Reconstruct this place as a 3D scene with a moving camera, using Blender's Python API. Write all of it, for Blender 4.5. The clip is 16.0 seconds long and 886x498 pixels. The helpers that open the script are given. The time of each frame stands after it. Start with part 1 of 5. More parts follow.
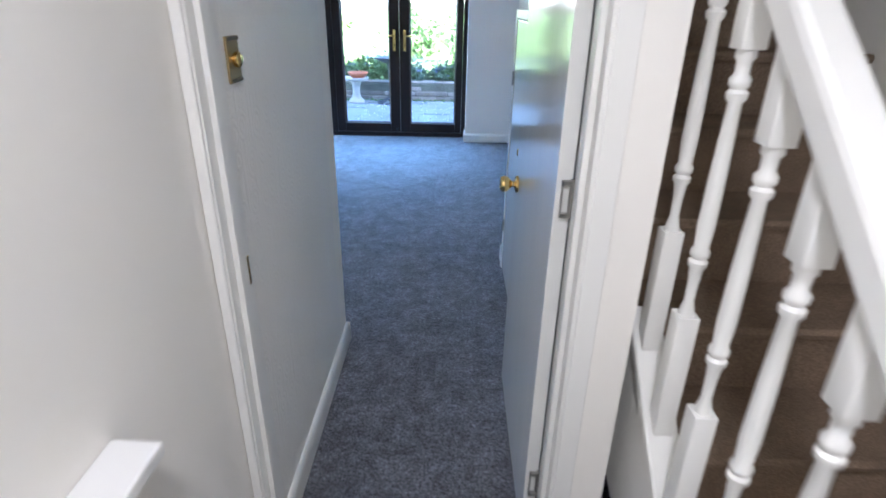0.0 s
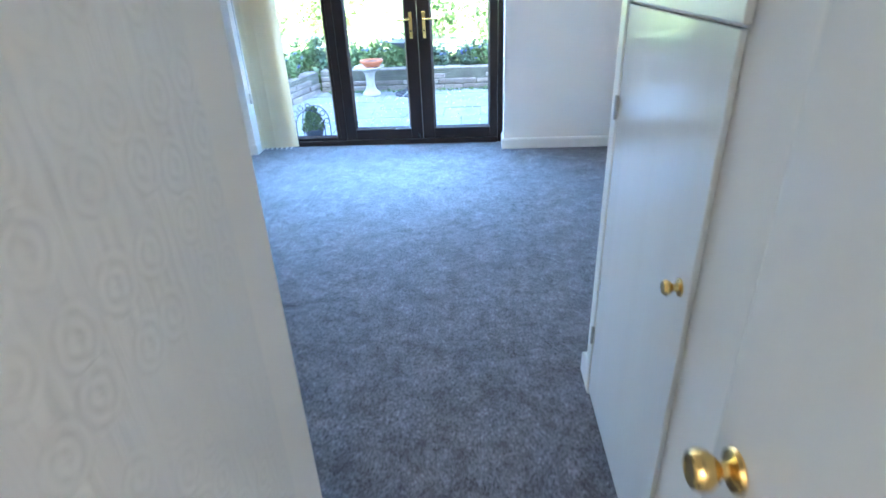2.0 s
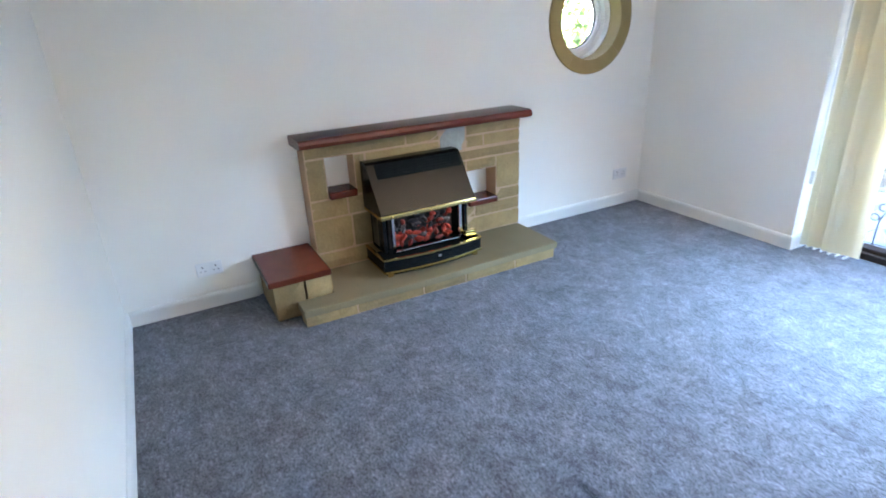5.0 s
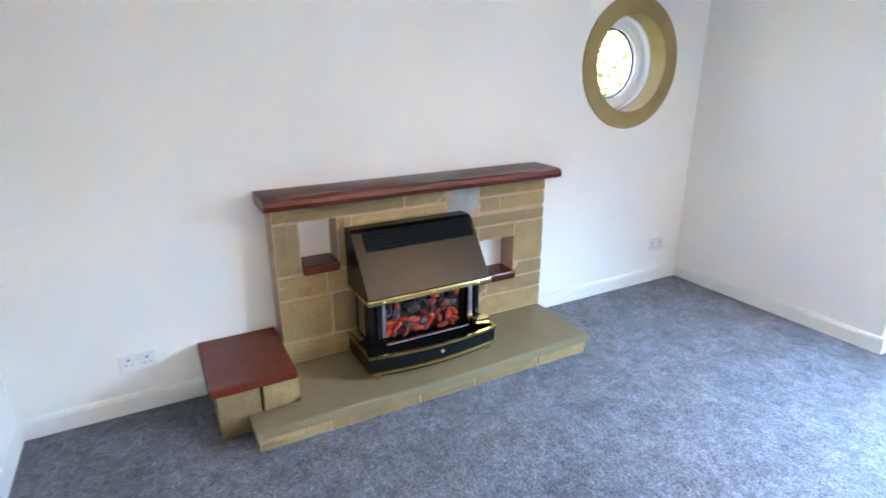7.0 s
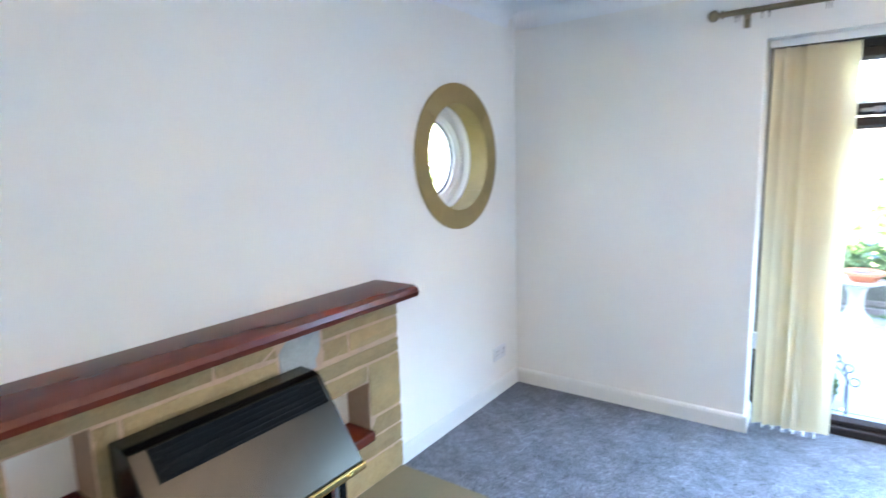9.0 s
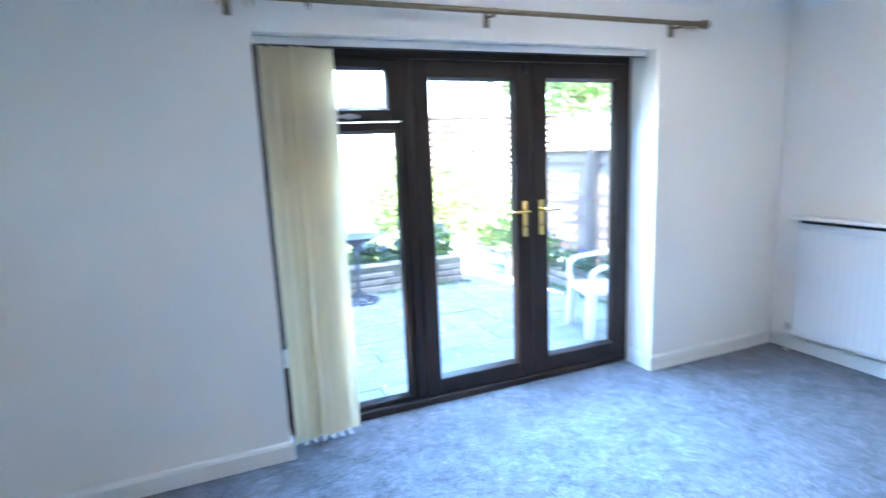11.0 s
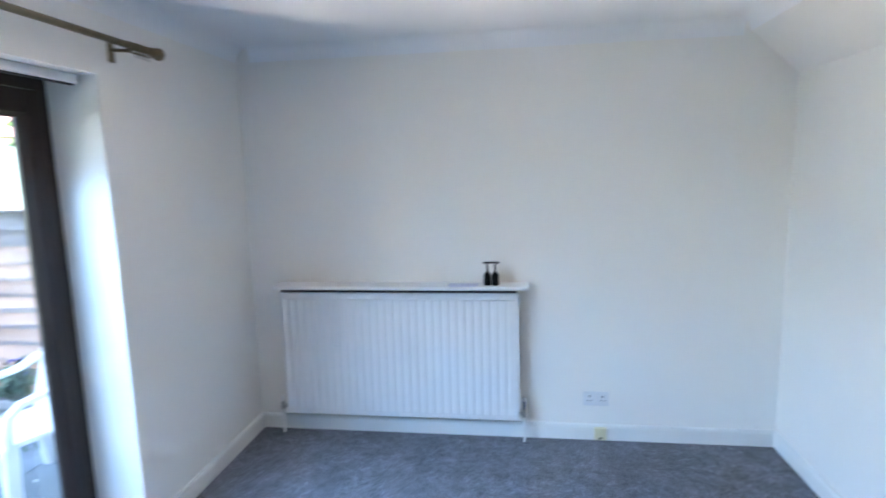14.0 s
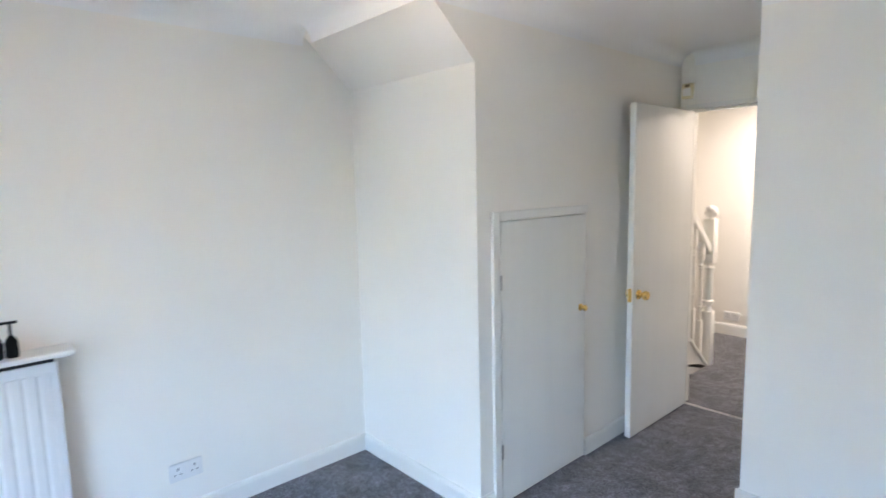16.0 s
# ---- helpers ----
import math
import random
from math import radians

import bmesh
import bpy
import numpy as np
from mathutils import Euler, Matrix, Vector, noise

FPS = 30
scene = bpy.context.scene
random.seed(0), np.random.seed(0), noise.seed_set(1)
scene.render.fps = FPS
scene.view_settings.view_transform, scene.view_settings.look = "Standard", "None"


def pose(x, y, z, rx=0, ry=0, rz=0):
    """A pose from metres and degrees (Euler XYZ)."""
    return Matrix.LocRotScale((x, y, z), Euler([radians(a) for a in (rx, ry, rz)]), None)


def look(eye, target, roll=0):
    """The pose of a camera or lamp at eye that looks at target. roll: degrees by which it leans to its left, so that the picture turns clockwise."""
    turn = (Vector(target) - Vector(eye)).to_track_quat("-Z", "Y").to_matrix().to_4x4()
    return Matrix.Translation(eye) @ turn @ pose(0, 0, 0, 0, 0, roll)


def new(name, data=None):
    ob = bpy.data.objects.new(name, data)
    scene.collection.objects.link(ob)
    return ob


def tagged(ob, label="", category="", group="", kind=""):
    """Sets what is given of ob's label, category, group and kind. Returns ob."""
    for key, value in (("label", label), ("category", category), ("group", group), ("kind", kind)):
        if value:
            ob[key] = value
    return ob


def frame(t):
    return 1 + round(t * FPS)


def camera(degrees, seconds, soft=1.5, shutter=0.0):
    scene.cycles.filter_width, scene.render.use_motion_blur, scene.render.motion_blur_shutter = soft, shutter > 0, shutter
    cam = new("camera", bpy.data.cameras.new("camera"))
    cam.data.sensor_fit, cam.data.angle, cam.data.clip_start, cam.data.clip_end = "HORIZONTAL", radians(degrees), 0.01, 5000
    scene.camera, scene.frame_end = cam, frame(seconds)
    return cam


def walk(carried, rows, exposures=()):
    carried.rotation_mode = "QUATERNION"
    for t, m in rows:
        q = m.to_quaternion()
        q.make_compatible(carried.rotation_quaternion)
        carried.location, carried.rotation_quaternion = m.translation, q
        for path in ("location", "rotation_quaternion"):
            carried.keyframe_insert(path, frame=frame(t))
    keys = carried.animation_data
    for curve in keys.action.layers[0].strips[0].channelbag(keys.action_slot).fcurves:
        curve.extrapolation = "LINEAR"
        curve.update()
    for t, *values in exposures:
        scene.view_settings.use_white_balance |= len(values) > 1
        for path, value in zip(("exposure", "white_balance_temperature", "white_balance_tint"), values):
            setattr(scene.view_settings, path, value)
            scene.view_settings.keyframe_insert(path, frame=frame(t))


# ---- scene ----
cam = camera(78.2, 16.0, soft=1.6, shutter=0.5)
PATH = [
    (0, (-0.035, 0.708, 1.457), (-0.056, 2.528, 0.63), 1.0),
    (0.5, (-0.086, 1.013, 1.481), (-0.1, 2.797, 0.577), -1.6),
    (1, (-0.044, 1.357, 1.488), (-0.189, 3.154, 0.622), -1.7),
    (1.5, (-0.05, 1.678, 1.478), (-0.273, 3.456, 0.59), -1.1),
    (2, (-0.136, 2.013, 1.483), (-0.26, 3.788, 0.569), -2.6),
    (2.5, (-0.13, 2.303, 1.477), (-0.33, 4.086, 0.593), -2.8),
    (3, (-0.133, 2.572, 1.503), (-0.48, 4.311, 0.578), -2.0),
    (3.5, (-0.172, 2.860, 1.472), (-0.591, 4.610, 0.603), -3.3),
    (4, (-0.133, 3.103, 1.503), (-1.029, 4.662, 0.629), -4.0),
    (4.5, (-0.15, 3.199, 1.553), (-1.631, 4.26, 0.727), -2.0),
    (4.7, (-0.187, 3.199, 1.581), (-1.772, 4.094, 0.751), -2.6),
    (6.8, (-0.905, 3.529, 1.531), (-2.611, 4.354, 0.89), -1.1),
    (7, (-0.978, 3.535, 1.512), (-2.648, 4.43, 0.871), -0.3),
    (7.5, (-1.215, 3.51, 1.507), (-2.789, 4.561, 0.861), -3.2),
    (8, (-1.433, 3.539, 1.505), (-2.923, 4.695, 0.838), -2.1),
    (8.2, (-1.525, 3.586, 1.508), (-3.006, 4.807, 0.945), -1.8),
    (10.3, (-2.316, 4.025, 1.431), (-2.307, 6.002, 1.133), -0.7),
    (10.5, (-2.351, 4.111, 1.46), (-2.157, 6.075, 1.136), -0.6),
    (11, (-2.406, 4.269, 1.48), (-1.653, 6.088, 1.127), -2.5),
    (11.5, (-2.454, 4.419, 1.531), (-1.276, 5.985, 1.134), -2.1),
    (12, (-2.323, 4.566, 1.559), (-0.895, 5.932, 1.254), -1.4),
    (12.5, (-2.236, 4.743, 1.58), (-0.628, 5.89, 1.268), -0.2),
    (13, (-2.185, 4.95, 1.596), (-0.355, 5.695, 1.286), -2.7),
    (13.5, (-2.097, 5.112, 1.599), (-0.202, 5.661, 1.27), -2.4),
    (14, (-1.913, 5.244, 1.618), (0.047, 5.515, 1.332), -1.5),
    (14.5, (-1.791, 5.271, 1.606), (0.182, 5.077, 1.341), 0.0),
    (15, (-1.68, 5.466, 1.584), (0.182, 4.789, 1.306), -2.7),
    (15.5, (-1.545, 5.485, 1.559), (0.116, 4.403, 1.296), -1.9),
    (16, (-1.371, 5.5, 1.567), (0.101, 4.168, 1.323), -1.3),
]
walk(cam, [(t, look(eye, target, roll)) for t, eye, target, roll in PATH], exposures=[(0.0, 3.9, 5650, 14), (0.5, 4.0, 5650, 12), (1.0, 4.05, 5750, 12), (1.5, 4.35, 5800, 12), (2.0, 4.55, 6000, 12), (3.0, 4.75, 6100, 15), (3.6, 4.7, 6000, 15), (4.0, 4.68, 6150, 16), (4.5, 4.85, 7000, 18), (7.0, 5.45, 7600, 21), (8.0, 5.45, 7600, 21), (10.5, 4.97, 6100, 14), (11.0, 4.7, 6050, 15), (12.0, 4.15, 6050, 16), (12.5, 3.95, 6000, 15), (13.0, 3.98, 6150, 15), (14.0, 4.1, 6400, 16), (14.5, 4.28, 6850, 18), (15.5, 4.37, 7050, 18), (16.0, 4.38, 7150, 18)])

# ---- world and sun ----
world = bpy.data.worlds.new("world")
scene.world = world
world.use_nodes = True
wn, wl = world.node_tree.nodes, world.node_tree.links
sky = wn.new("ShaderNodeTexSky")
sky.sky_type = "NISHITA"
sky.sun_disc = False
sky.sun_elevation, sky.sun_rotation = radians(52), radians(162)
sky.altitude, sky.dust_density, sky.ozone_density = 50, 0.7, 3.0
wl.new(sky.outputs["Color"], wn["Background"].inputs["Color"])
wn["Background"].inputs["Strength"].default_value = 0.15

sun_data = bpy.data.lights.new("sun", "SUN")
sun_data.energy, sun_data.angle, sun_data.color = 5.0, radians(0.5), (1.0, 0.95, 0.86)
sun = new("sun", sun_data)
sun.matrix_world = look((3.0, -9.5, 12.75), (0.0, 0.0, 0.0))



def sky_lamp(name, x0, x1, z0, z1, turn, tilt, energy):
    """Sky light that enters by the garden doors, sent down into the room."""
    d = bpy.data.lights.new(name, "AREA")
    d.shape, d.size, d.size_y = "RECTANGLE", x1 - x0, z1 - z0
    d.energy, d.color, d.spread = energy, SKY_BLUE, radians(94)
    new(name, d).matrix_world = pose((x0 + x1) / 2, 7.10, (z0 + z1) / 2, 90 - tilt, 0, 180 + turn)


SKY_BLUE = (0.27, 0.58, 1.0)
sky_lamp("sky_light_west", -1.35, -0.06, 0.95, 1.90, -38, 52, 3.8)
sky_lamp("sky_light_east", -1.35, -0.06, 0.95, 1.90, 25, 52, 2.1)

# added fill lamp for the upper walls, like light thrown up from pale paving
up = bpy.data.lights.new("paving_bounce_fill", "AREA")
up.shape, up.size, up.size_y = "RECTANGLE", 1.4, 0.5
up.energy, up.color, up.spread = 1.5, (1.0, 0.90, 0.78), radians(52)
new("paving_bounce_fill", up).matrix_world = pose(-1.10, 7.22, 0.30, 90 + 48, 0, 195)

# lamp added to brighten the hall; its real source is unknown
hall_fill_data = bpy.data.lights.new("hall_fill_lamp", "AREA")
hall_fill_data.shape, hall_fill_data.size = "DISK", 0.16
hall_fill_data.energy, hall_fill_data.color = 1.5, (1.0, 0.95, 0.91)
new("hall_fill_lamp", hall_fill_data).matrix_world = pose(-0.05, 0.45, 2.25)


# ---- materials ----
def mat(name, rgb, rough=0.6, metal=0.0, var=0.0, scale=8.0, fine=0.0, fine_scale=120.0, bump=0.0, bump_scale=150.0,
        dist=0.002, spec=0.5, per_object=0.0, stretch=(1, 1, 1), coat=0.0, rough_var=0.0):
    """A principled material: base colour with large and fine variation, relief and gloss."""
    m = bpy.data.materials.new(name)
    m.use_nodes = True
    n, l = m.node_tree.nodes, m.node_tree.links
    b = n["Principled BSDF"]
    b.inputs["Roughness"].default_value, b.inputs["Metallic"].default_value = rough, metal
    b.inputs["Specular IOR Level"].default_value = spec
    b.inputs["Coat Weight"].default_value = coat
    b.inputs["Coat Roughness"].default_value = 0.15
    co = n.new("ShaderNodeTexCoord")
    mp = n.new("ShaderNodeMapping")
    mp.inputs["Scale"].default_value = stretch
    l.new(co.outputs["Object"], mp.inputs["Vector"])

    def tex(s, detail=4.0):
        t = n.new("ShaderNodeTexNoise")
        t.inputs["Scale"].default_value, t.inputs["Detail"].default_value = s, detail
        l.new(mp.outputs["Vector"], t.inputs["Vector"])
        return t.outputs["Fac"]

    value = None

    def times(v, lo, hi):
        r = n.new("ShaderNodeMapRange")
        r.inputs["From Min"].default_value, r.inputs["From Max"].default_value = 0.25, 0.75
        r.inputs["To Min"].default_value, r.inputs["To Max"].default_value = lo, hi
        l.new(v, r.inputs["Value"])
        if value is None:
            return r.outputs["Result"]
        k = n.new("ShaderNodeMath")
        k.operation = "MULTIPLY"
        l.new(value, k.inputs[0]), l.new(r.outputs["Result"], k.inputs[1])
        return k.outputs[0]

    if var:
        value = times(tex(scale), 1 - var, 1 + var)
    if fine:
        value = times(tex(fine_scale, 2.0), 1 - fine, 1 + fine)
    if per_object:
        o = n.new("ShaderNodeObjectInfo")
        value = times(o.outputs["Random"], 1 - per_object, 1 + per_object)
    if value is None:
        b.inputs["Base Color"].default_value = (*rgb, 1)
    else:
        h = n.new("ShaderNodeHueSaturation")
        h.inputs["Color"].default_value = (*rgb, 1)
        l.new(value, h.inputs["Value"])
        l.new(h.outputs["Color"], b.inputs["Base Color"])
    if bump:
        p = n.new("ShaderNodeBump")
        p.inputs["Strength"].default_value, p.inputs["Distance"].default_value = bump, dist
        l.new(tex(bump_scale), p.inputs["Height"])
        l.new(p.outputs["Normal"], b.inputs["Normal"])
    if rough_var:
        r = n.new("ShaderNodeMapRange")
        r.inputs["To Min"].default_value, r.inputs["To Max"].default_value = rough - rough_var, rough + rough_var
        l.new(tex(scale * 2.3), r.inputs["Value"])
        l.new(r.outputs["Result"], b.inputs["Roughness"])
    return m


def glass_mat(name, tint=(1, 1, 1)):
    m = bpy.data.materials.new(name)
    m.use_nodes = True
    b = m.node_tree.nodes["Principled BSDF"]
    b.inputs["Base Color"].default_value = (*tint, 1)
    b.inputs["Transmission Weight"].default_value = 1.0
    b.inputs["Roughness"].default_value = 0.0
    b.inputs["IOR"].default_value = 1.45
    return m


PAINT = mat("wall_paint", (0.865, 0.835, 0.775), 0.75, var=0.015, scale=1.5, bump=0.25, bump_scale=90, dist=0.001)
PAINT_CEIL = mat("ceiling_paint", (0.86, 0.86, 0.85), 0.85, var=0.01, scale=1.0, bump=0.3, bump_scale=45, dist=0.002)
PAPER = mat("relief_wallpaper", (0.82, 0.80, 0.75), 0.5, var=0.02, scale=2, bump=0.7, bump_scale=14, dist=0.004, stretch=(1, 1.6, 0.35))
GLOSS = mat("white_gloss_paint", (0.80, 0.79, 0.75), 0.28, var=0.02, scale=5, bump=0.06, bump_scale=60, dist=0.001, stretch=(1, 1, 0.2))
DOORPAINT = mat("door_gloss_paint", (0.78, 0.78, 0.745), 0.11, var=0.02, scale=4, bump=0.10, bump_scale=16, dist=0.002, stretch=(3, 3, 0.22), rough_var=0.04)
SATIN = mat("white_satin_paint", (0.80, 0.79, 0.77), 0.4, var=0.015, scale=6, bump=0.05, bump_scale=80)
PLASTIC = mat("white_plastic", (0.80, 0.80, 0.78), 0.35, var=0.02, scale=9)
PLASTIC_G = mat("socket_plastic", (0.74, 0.74, 0.73), 0.35, var=0.03, scale=9)
PLASTIC_Y = mat("yellowed_plastic", (0.72, 0.64, 0.42), 0.4, var=0.05, scale=20)
SLOT = mat("socket_slot", (0.14, 0.14, 0.14), 0.7)
# near black for slots and holes, and for the shade under the radiator shelf
HOLE_AND_SHADE = mat("dark_slot_and_shade", (0.02, 0.02, 0.02), 0.7)
BROWN = mat("dark_brown_frame", (0.030, 0.018, 0.014), 0.40, spec=0.28, var=0.15, scale=6, bump=0.15, bump_scale=60, dist=0.0006, stretch=(1, 1, 0.15))
RUBBER = mat("black_gasket", (0.02, 0.02, 0.02), 0.6)
GLASS = glass_mat("clear_glass")
BRASS = mat("polished_brass", (0.80, 0.55, 0.20), 0.17, 1.0, var=0.06, scale=20)
BRASS_OLD = mat("antique_brass", (0.22, 0.175, 0.11), 0.34, 1.0, var=0.15, scale=25)
BRASS_PALE = mat("brushed_brass", (0.42, 0.32, 0.17), 0.40, 1.0, var=0.1, scale=25)
STEEL = mat("grey_steel", (0.45, 0.44, 0.42), 0.35, 1.0, var=0.1, scale=30)
CHROME = mat("chrome", (0.75, 0.75, 0.76), 0.14, 1.0)


def relief(m):
    """Upright wood grain that parts round columns of oval knots, pressed into the paper."""
    n, l = m.node_tree.nodes, m.node_tree.links

    def op(kind, a, b):
        k = n.new("ShaderNodeMath")
        k.operation = kind
        for i, v in enumerate((a, b)):
            if isinstance(v, (int, float)):
                k.inputs[i].default_value = v
            else:
                l.new(v, k.inputs[i])
        return k.outputs[0]

    co, mp = n.new("ShaderNodeTexCoord"), n.new("ShaderNodeMapping")
    mp.inputs["Rotation"].default_value = (0, radians(90), 0)
    mp.inputs["Scale"].default_value = (1.0, 13.0, 11.0)
    l.new(co.outputs["Object"], mp.inputs["Vector"])
    v = n.new("ShaderNodeTexVoronoi")
    v.voronoi_dimensions = "2D"
    v.inputs["Scale"].default_value, v.inputs["Randomness"].default_value = 1.0, 0.45
    l.new(mp.outputs["Vector"], v.inputs["Vector"])
    wob = n.new("ShaderNodeTexNoise")
    wob.inputs["Scale"].default_value, wob.inputs["Detail"].default_value = 28.0, 2.0
    l.new(co.outputs["Object"], wob.inputs["Vector"])
    d = op("ADD", v.outputs["Distance"], op("MULTIPLY", op("SUBTRACT", wob.outputs["Fac"], 0.5), 0.16))
    rings = op("SINE", op("MULTIPLY", d, 33.0), 0.0)
    st = n.new("ShaderNodeMapping")
    st.inputs["Scale"].default_value = (1.0, 95.0, 5.0)
    l.new(co.outputs["Object"], st.inputs["Vector"])
    grain = n.new("ShaderNodeTexNoise")
    grain.inputs["Scale"].default_value, grain.inputs["Detail"].default_value = 1.0, 3.0
    l.new(st.outputs["Vector"], grain.inputs["Vector"])
    near = n.new("ShaderNodeMapRange")
    near.inputs["From Min"].default_value, near.inputs["From Max"].default_value = 0.50, 0.38
    l.new(d, near.inputs["Value"])
    lines = op("MULTIPLY", op("SUBTRACT", grain.outputs["Fac"], 0.5), 7.5)
    height = op("ADD", op("MULTIPLY", rings, op("MULTIPLY", near.outputs["Result"], 0.6)), op("MULTIPLY", lines, op("SUBTRACT", 1.15, near.outputs["Result"])))
    p = n.new("ShaderNodeBump")
    p.inputs["Strength"].default_value, p.inputs["Distance"].default_value = 0.40, 0.0020
    l.new(height, p.inputs["Height"])
    l.new(p.outputs["Normal"], n["Principled BSDF"].inputs["Normal"])


relief(PAPER)
CREAM = mat("cream_blind_fabric", (0.85, 0.79, 0.65), 0.85, var=0.04, scale=7, fine=0.05, fine_scale=260, bump=0.25, bump_scale=300, dist=0.0006)
_n, _l = CREAM.node_tree.nodes, CREAM.node_tree.links
_t, _m = _n.new("ShaderNodeBsdfTranslucent"), _n.new("ShaderNodeMixShader")
_t.inputs["Color"].default_value, _m.inputs["Fac"].default_value = (0.90, 0.83, 0.66, 1), 0.55
_l.new(_n["Principled BSDF"].outputs[0], _m.inputs[1]), _l.new(_t.outputs[0], _m.inputs[2])
_l.new(_m.outputs[0], _n["Material Output"].inputs["Surface"])
STONE = mat("buff_sandstone", (0.325, 0.215, 0.095), 0.85, var=0.14, scale=9, fine=0.10, fine_scale=90, bump=0.8, bump_scale=40, dist=0.006, per_object=0.13)
STONE_TOP = mat("hearth_slab_stone", (0.225, 0.172, 0.092), 0.7, var=0.06, scale=5, fine=0.06, fine_scale=110, bump=0.3, bump_scale=80, dist=0.002)
MORTAR = mat("pinkish_mortar", (0.50, 0.315, 0.20), 0.9, var=0.08, scale=30, bump=0.5, bump_scale=120)
RINGSTONE = mat("brown_stone_ring", (0.34, 0.235, 0.09), 0.7, var=0.08, scale=12, fine=0.05, bump=0.2, bump_scale=90)
MAHOG = mat("mahogany_varnish", (0.12, 0.019, 0.008), 0.22, var=0.3, scale=6, fine=0.12, fine_scale=40, stretch=(1, 0.2, 1), spec=0.35)
QUARRY = mat("red_brown_tile", (0.14, 0.023, 0.010), 0.2, var=0.16, scale=8, fine=0.06, spec=0.35)
BRONZE = mat("bronze_hood", (0.048, 0.040, 0.030), 0.27, 0.9, var=0.08, scale=14, bump=0.04, bump_scale=120)
BLACK = mat("black_enamel", (0.008, 0.008, 0.008), 0.25, spec=0.3, var=0.1, scale=20)
BLACKMATT = mat("black_matt", (0.008, 0.008, 0.008), 0.8, spec=0.12, var=0.1, scale=20)
STAIRCARPET = mat("brown_stair_carpet", (0.23, 0.165, 0.115), 0.95, var=0.18, scale=9, fine=0.35, fine_scale=260, bump=1.0, bump_scale=350, dist=0.006, spec=0.1)


def carpet_mat():
    m = bpy.data.materials.new("grey_plush_carpet")
    m.use_nodes = True
    n, l = m.node_tree.nodes, m.node_tree.links
    b = n["Principled BSDF"]
    b.inputs["Roughness"].default_value = 0.95
    b.inputs["Specular IOR Level"].default_value = 0.1
    b.inputs["Sheen Weight"].default_value = 0.28
    b.inputs["Sheen Roughness"].default_value = 0.45
    co = n.new("ShaderNodeTexCoord")

    def tex(scale, detail, rough=0.5, distort=0.0):
        t = n.new("ShaderNodeTexNoise")
        t.inputs["Scale"].default_value, t.inputs["Detail"].default_value = scale, detail
        t.inputs["Roughness"].default_value, t.inputs["Distortion"].default_value = rough, distort
        l.new(co.outputs["Object"], t.inputs["Vector"])
        return t.outputs["Fac"]

    def ramp(v, a, c0, d, c1):
        r = n.new("ShaderNodeValToRGB")
        e = r.color_ramp.elements
        e[0].position, e[0].color = a, (c0, c0, c0, 1)
        e[1].position, e[1].color = d, (c1, c1, c1, 1)
        l.new(v, r.inputs["Fac"])
        return r.outputs["Color"]

    def mul(a, c):
        x = n.new("ShaderNodeMix")
        x.data_type, x.blend_type = "RGBA", "MULTIPLY"
        x.inputs["Factor"].default_value = 1.0
        l.new(a, x.inputs["A"]), l.new(c, x.inputs["B"])
        return x.outputs["Result"]

    pile = ramp(tex(6.5, 8.0, 0.8, 0.3), 0.40, 0.66, 0.58, 1.18)
    tuft = ramp(tex(85.0, 5.0, 0.8), 0.38, 0.30, 0.62, 1.85)
    broad = ramp(tex(1.1, 2.0), 0.3, 0.9, 0.7, 1.1)
    base = n.new("ShaderNodeRGB")
    base.outputs[0].default_value = (0.130, 0.132, 0.151, 1)
    clump = ramp(tex(22.0, 6.0, 0.8, 0.4), 0.40, 0.68, 0.60, 1.24)
    dents = mul(mul(mul(mul(base.outputs[0], pile), tuft), broad), clump)
    # flattened marks left by furniture feet
    for cx, cy, lx, ly in ((-1.12, 4.285, 0.13, 0.042), (-1.28, 4.30, 0.15, 0.024)):
        mp = n.new("ShaderNodeMapping")
        mp.inputs["Location"].default_value = (-cx / lx, -cy / ly, 0)
        mp.inputs["Scale"].default_value = (1 / lx, 1 / ly, 1)
        l.new(co.outputs["Object"], mp.inputs["Vector"])
        le = n.new("ShaderNodeVectorMath")
        le.operation = "LENGTH"
        l.new(mp.outputs["Vector"], le.inputs[0])
        dents = mul(dents, ramp(le.outputs["Value"], 0.30, 0.30, 1.0, 1.0))
    l.new(dents, b.inputs["Base Color"])
    p = n.new("ShaderNodeBump")
    p.inputs["Strength"].default_value, p.inputs["Distance"].default_value = 0.9, 0.006
    l.new(tex(260.0, 3.0), p.inputs["Height"])
    q = n.new("ShaderNodeBump")
    q.inputs["Strength"].default_value, q.inputs["Distance"].default_value = 0.3, 0.008
    l.new(tex(40.0, 6.0, 0.7, 0.0), q.inputs["Height"])
    l.new(p.outputs["Normal"], q.inputs["Normal"])
    l.new(q.outputs["Normal"], b.inputs["Normal"])
    return m


CARPET = carpet_mat()


# ---- building helpers ----
def box(bm, x0, y0, z0, x1, y1, z1, bevel=0.0, seg=2):
    """Adds a box between two corners to bm, its edges rounded by bevel."""
    r = bmesh.ops.create_cube(bm, size=1.0, matrix=Matrix.LocRotScale(
        ((x0 + x1) / 2, (y0 + y1) / 2, (z0 + z1) / 2), None, (abs(x1 - x0), abs(y1 - y0), abs(z1 - z0))))
    if bevel:
        es = {e for v in r["verts"] for e in v.link_edges}
        bmesh.ops.bevel(bm, geom=list(es), offset=bevel, segments=seg, affect="EDGES", profile=0.5)
    return bm


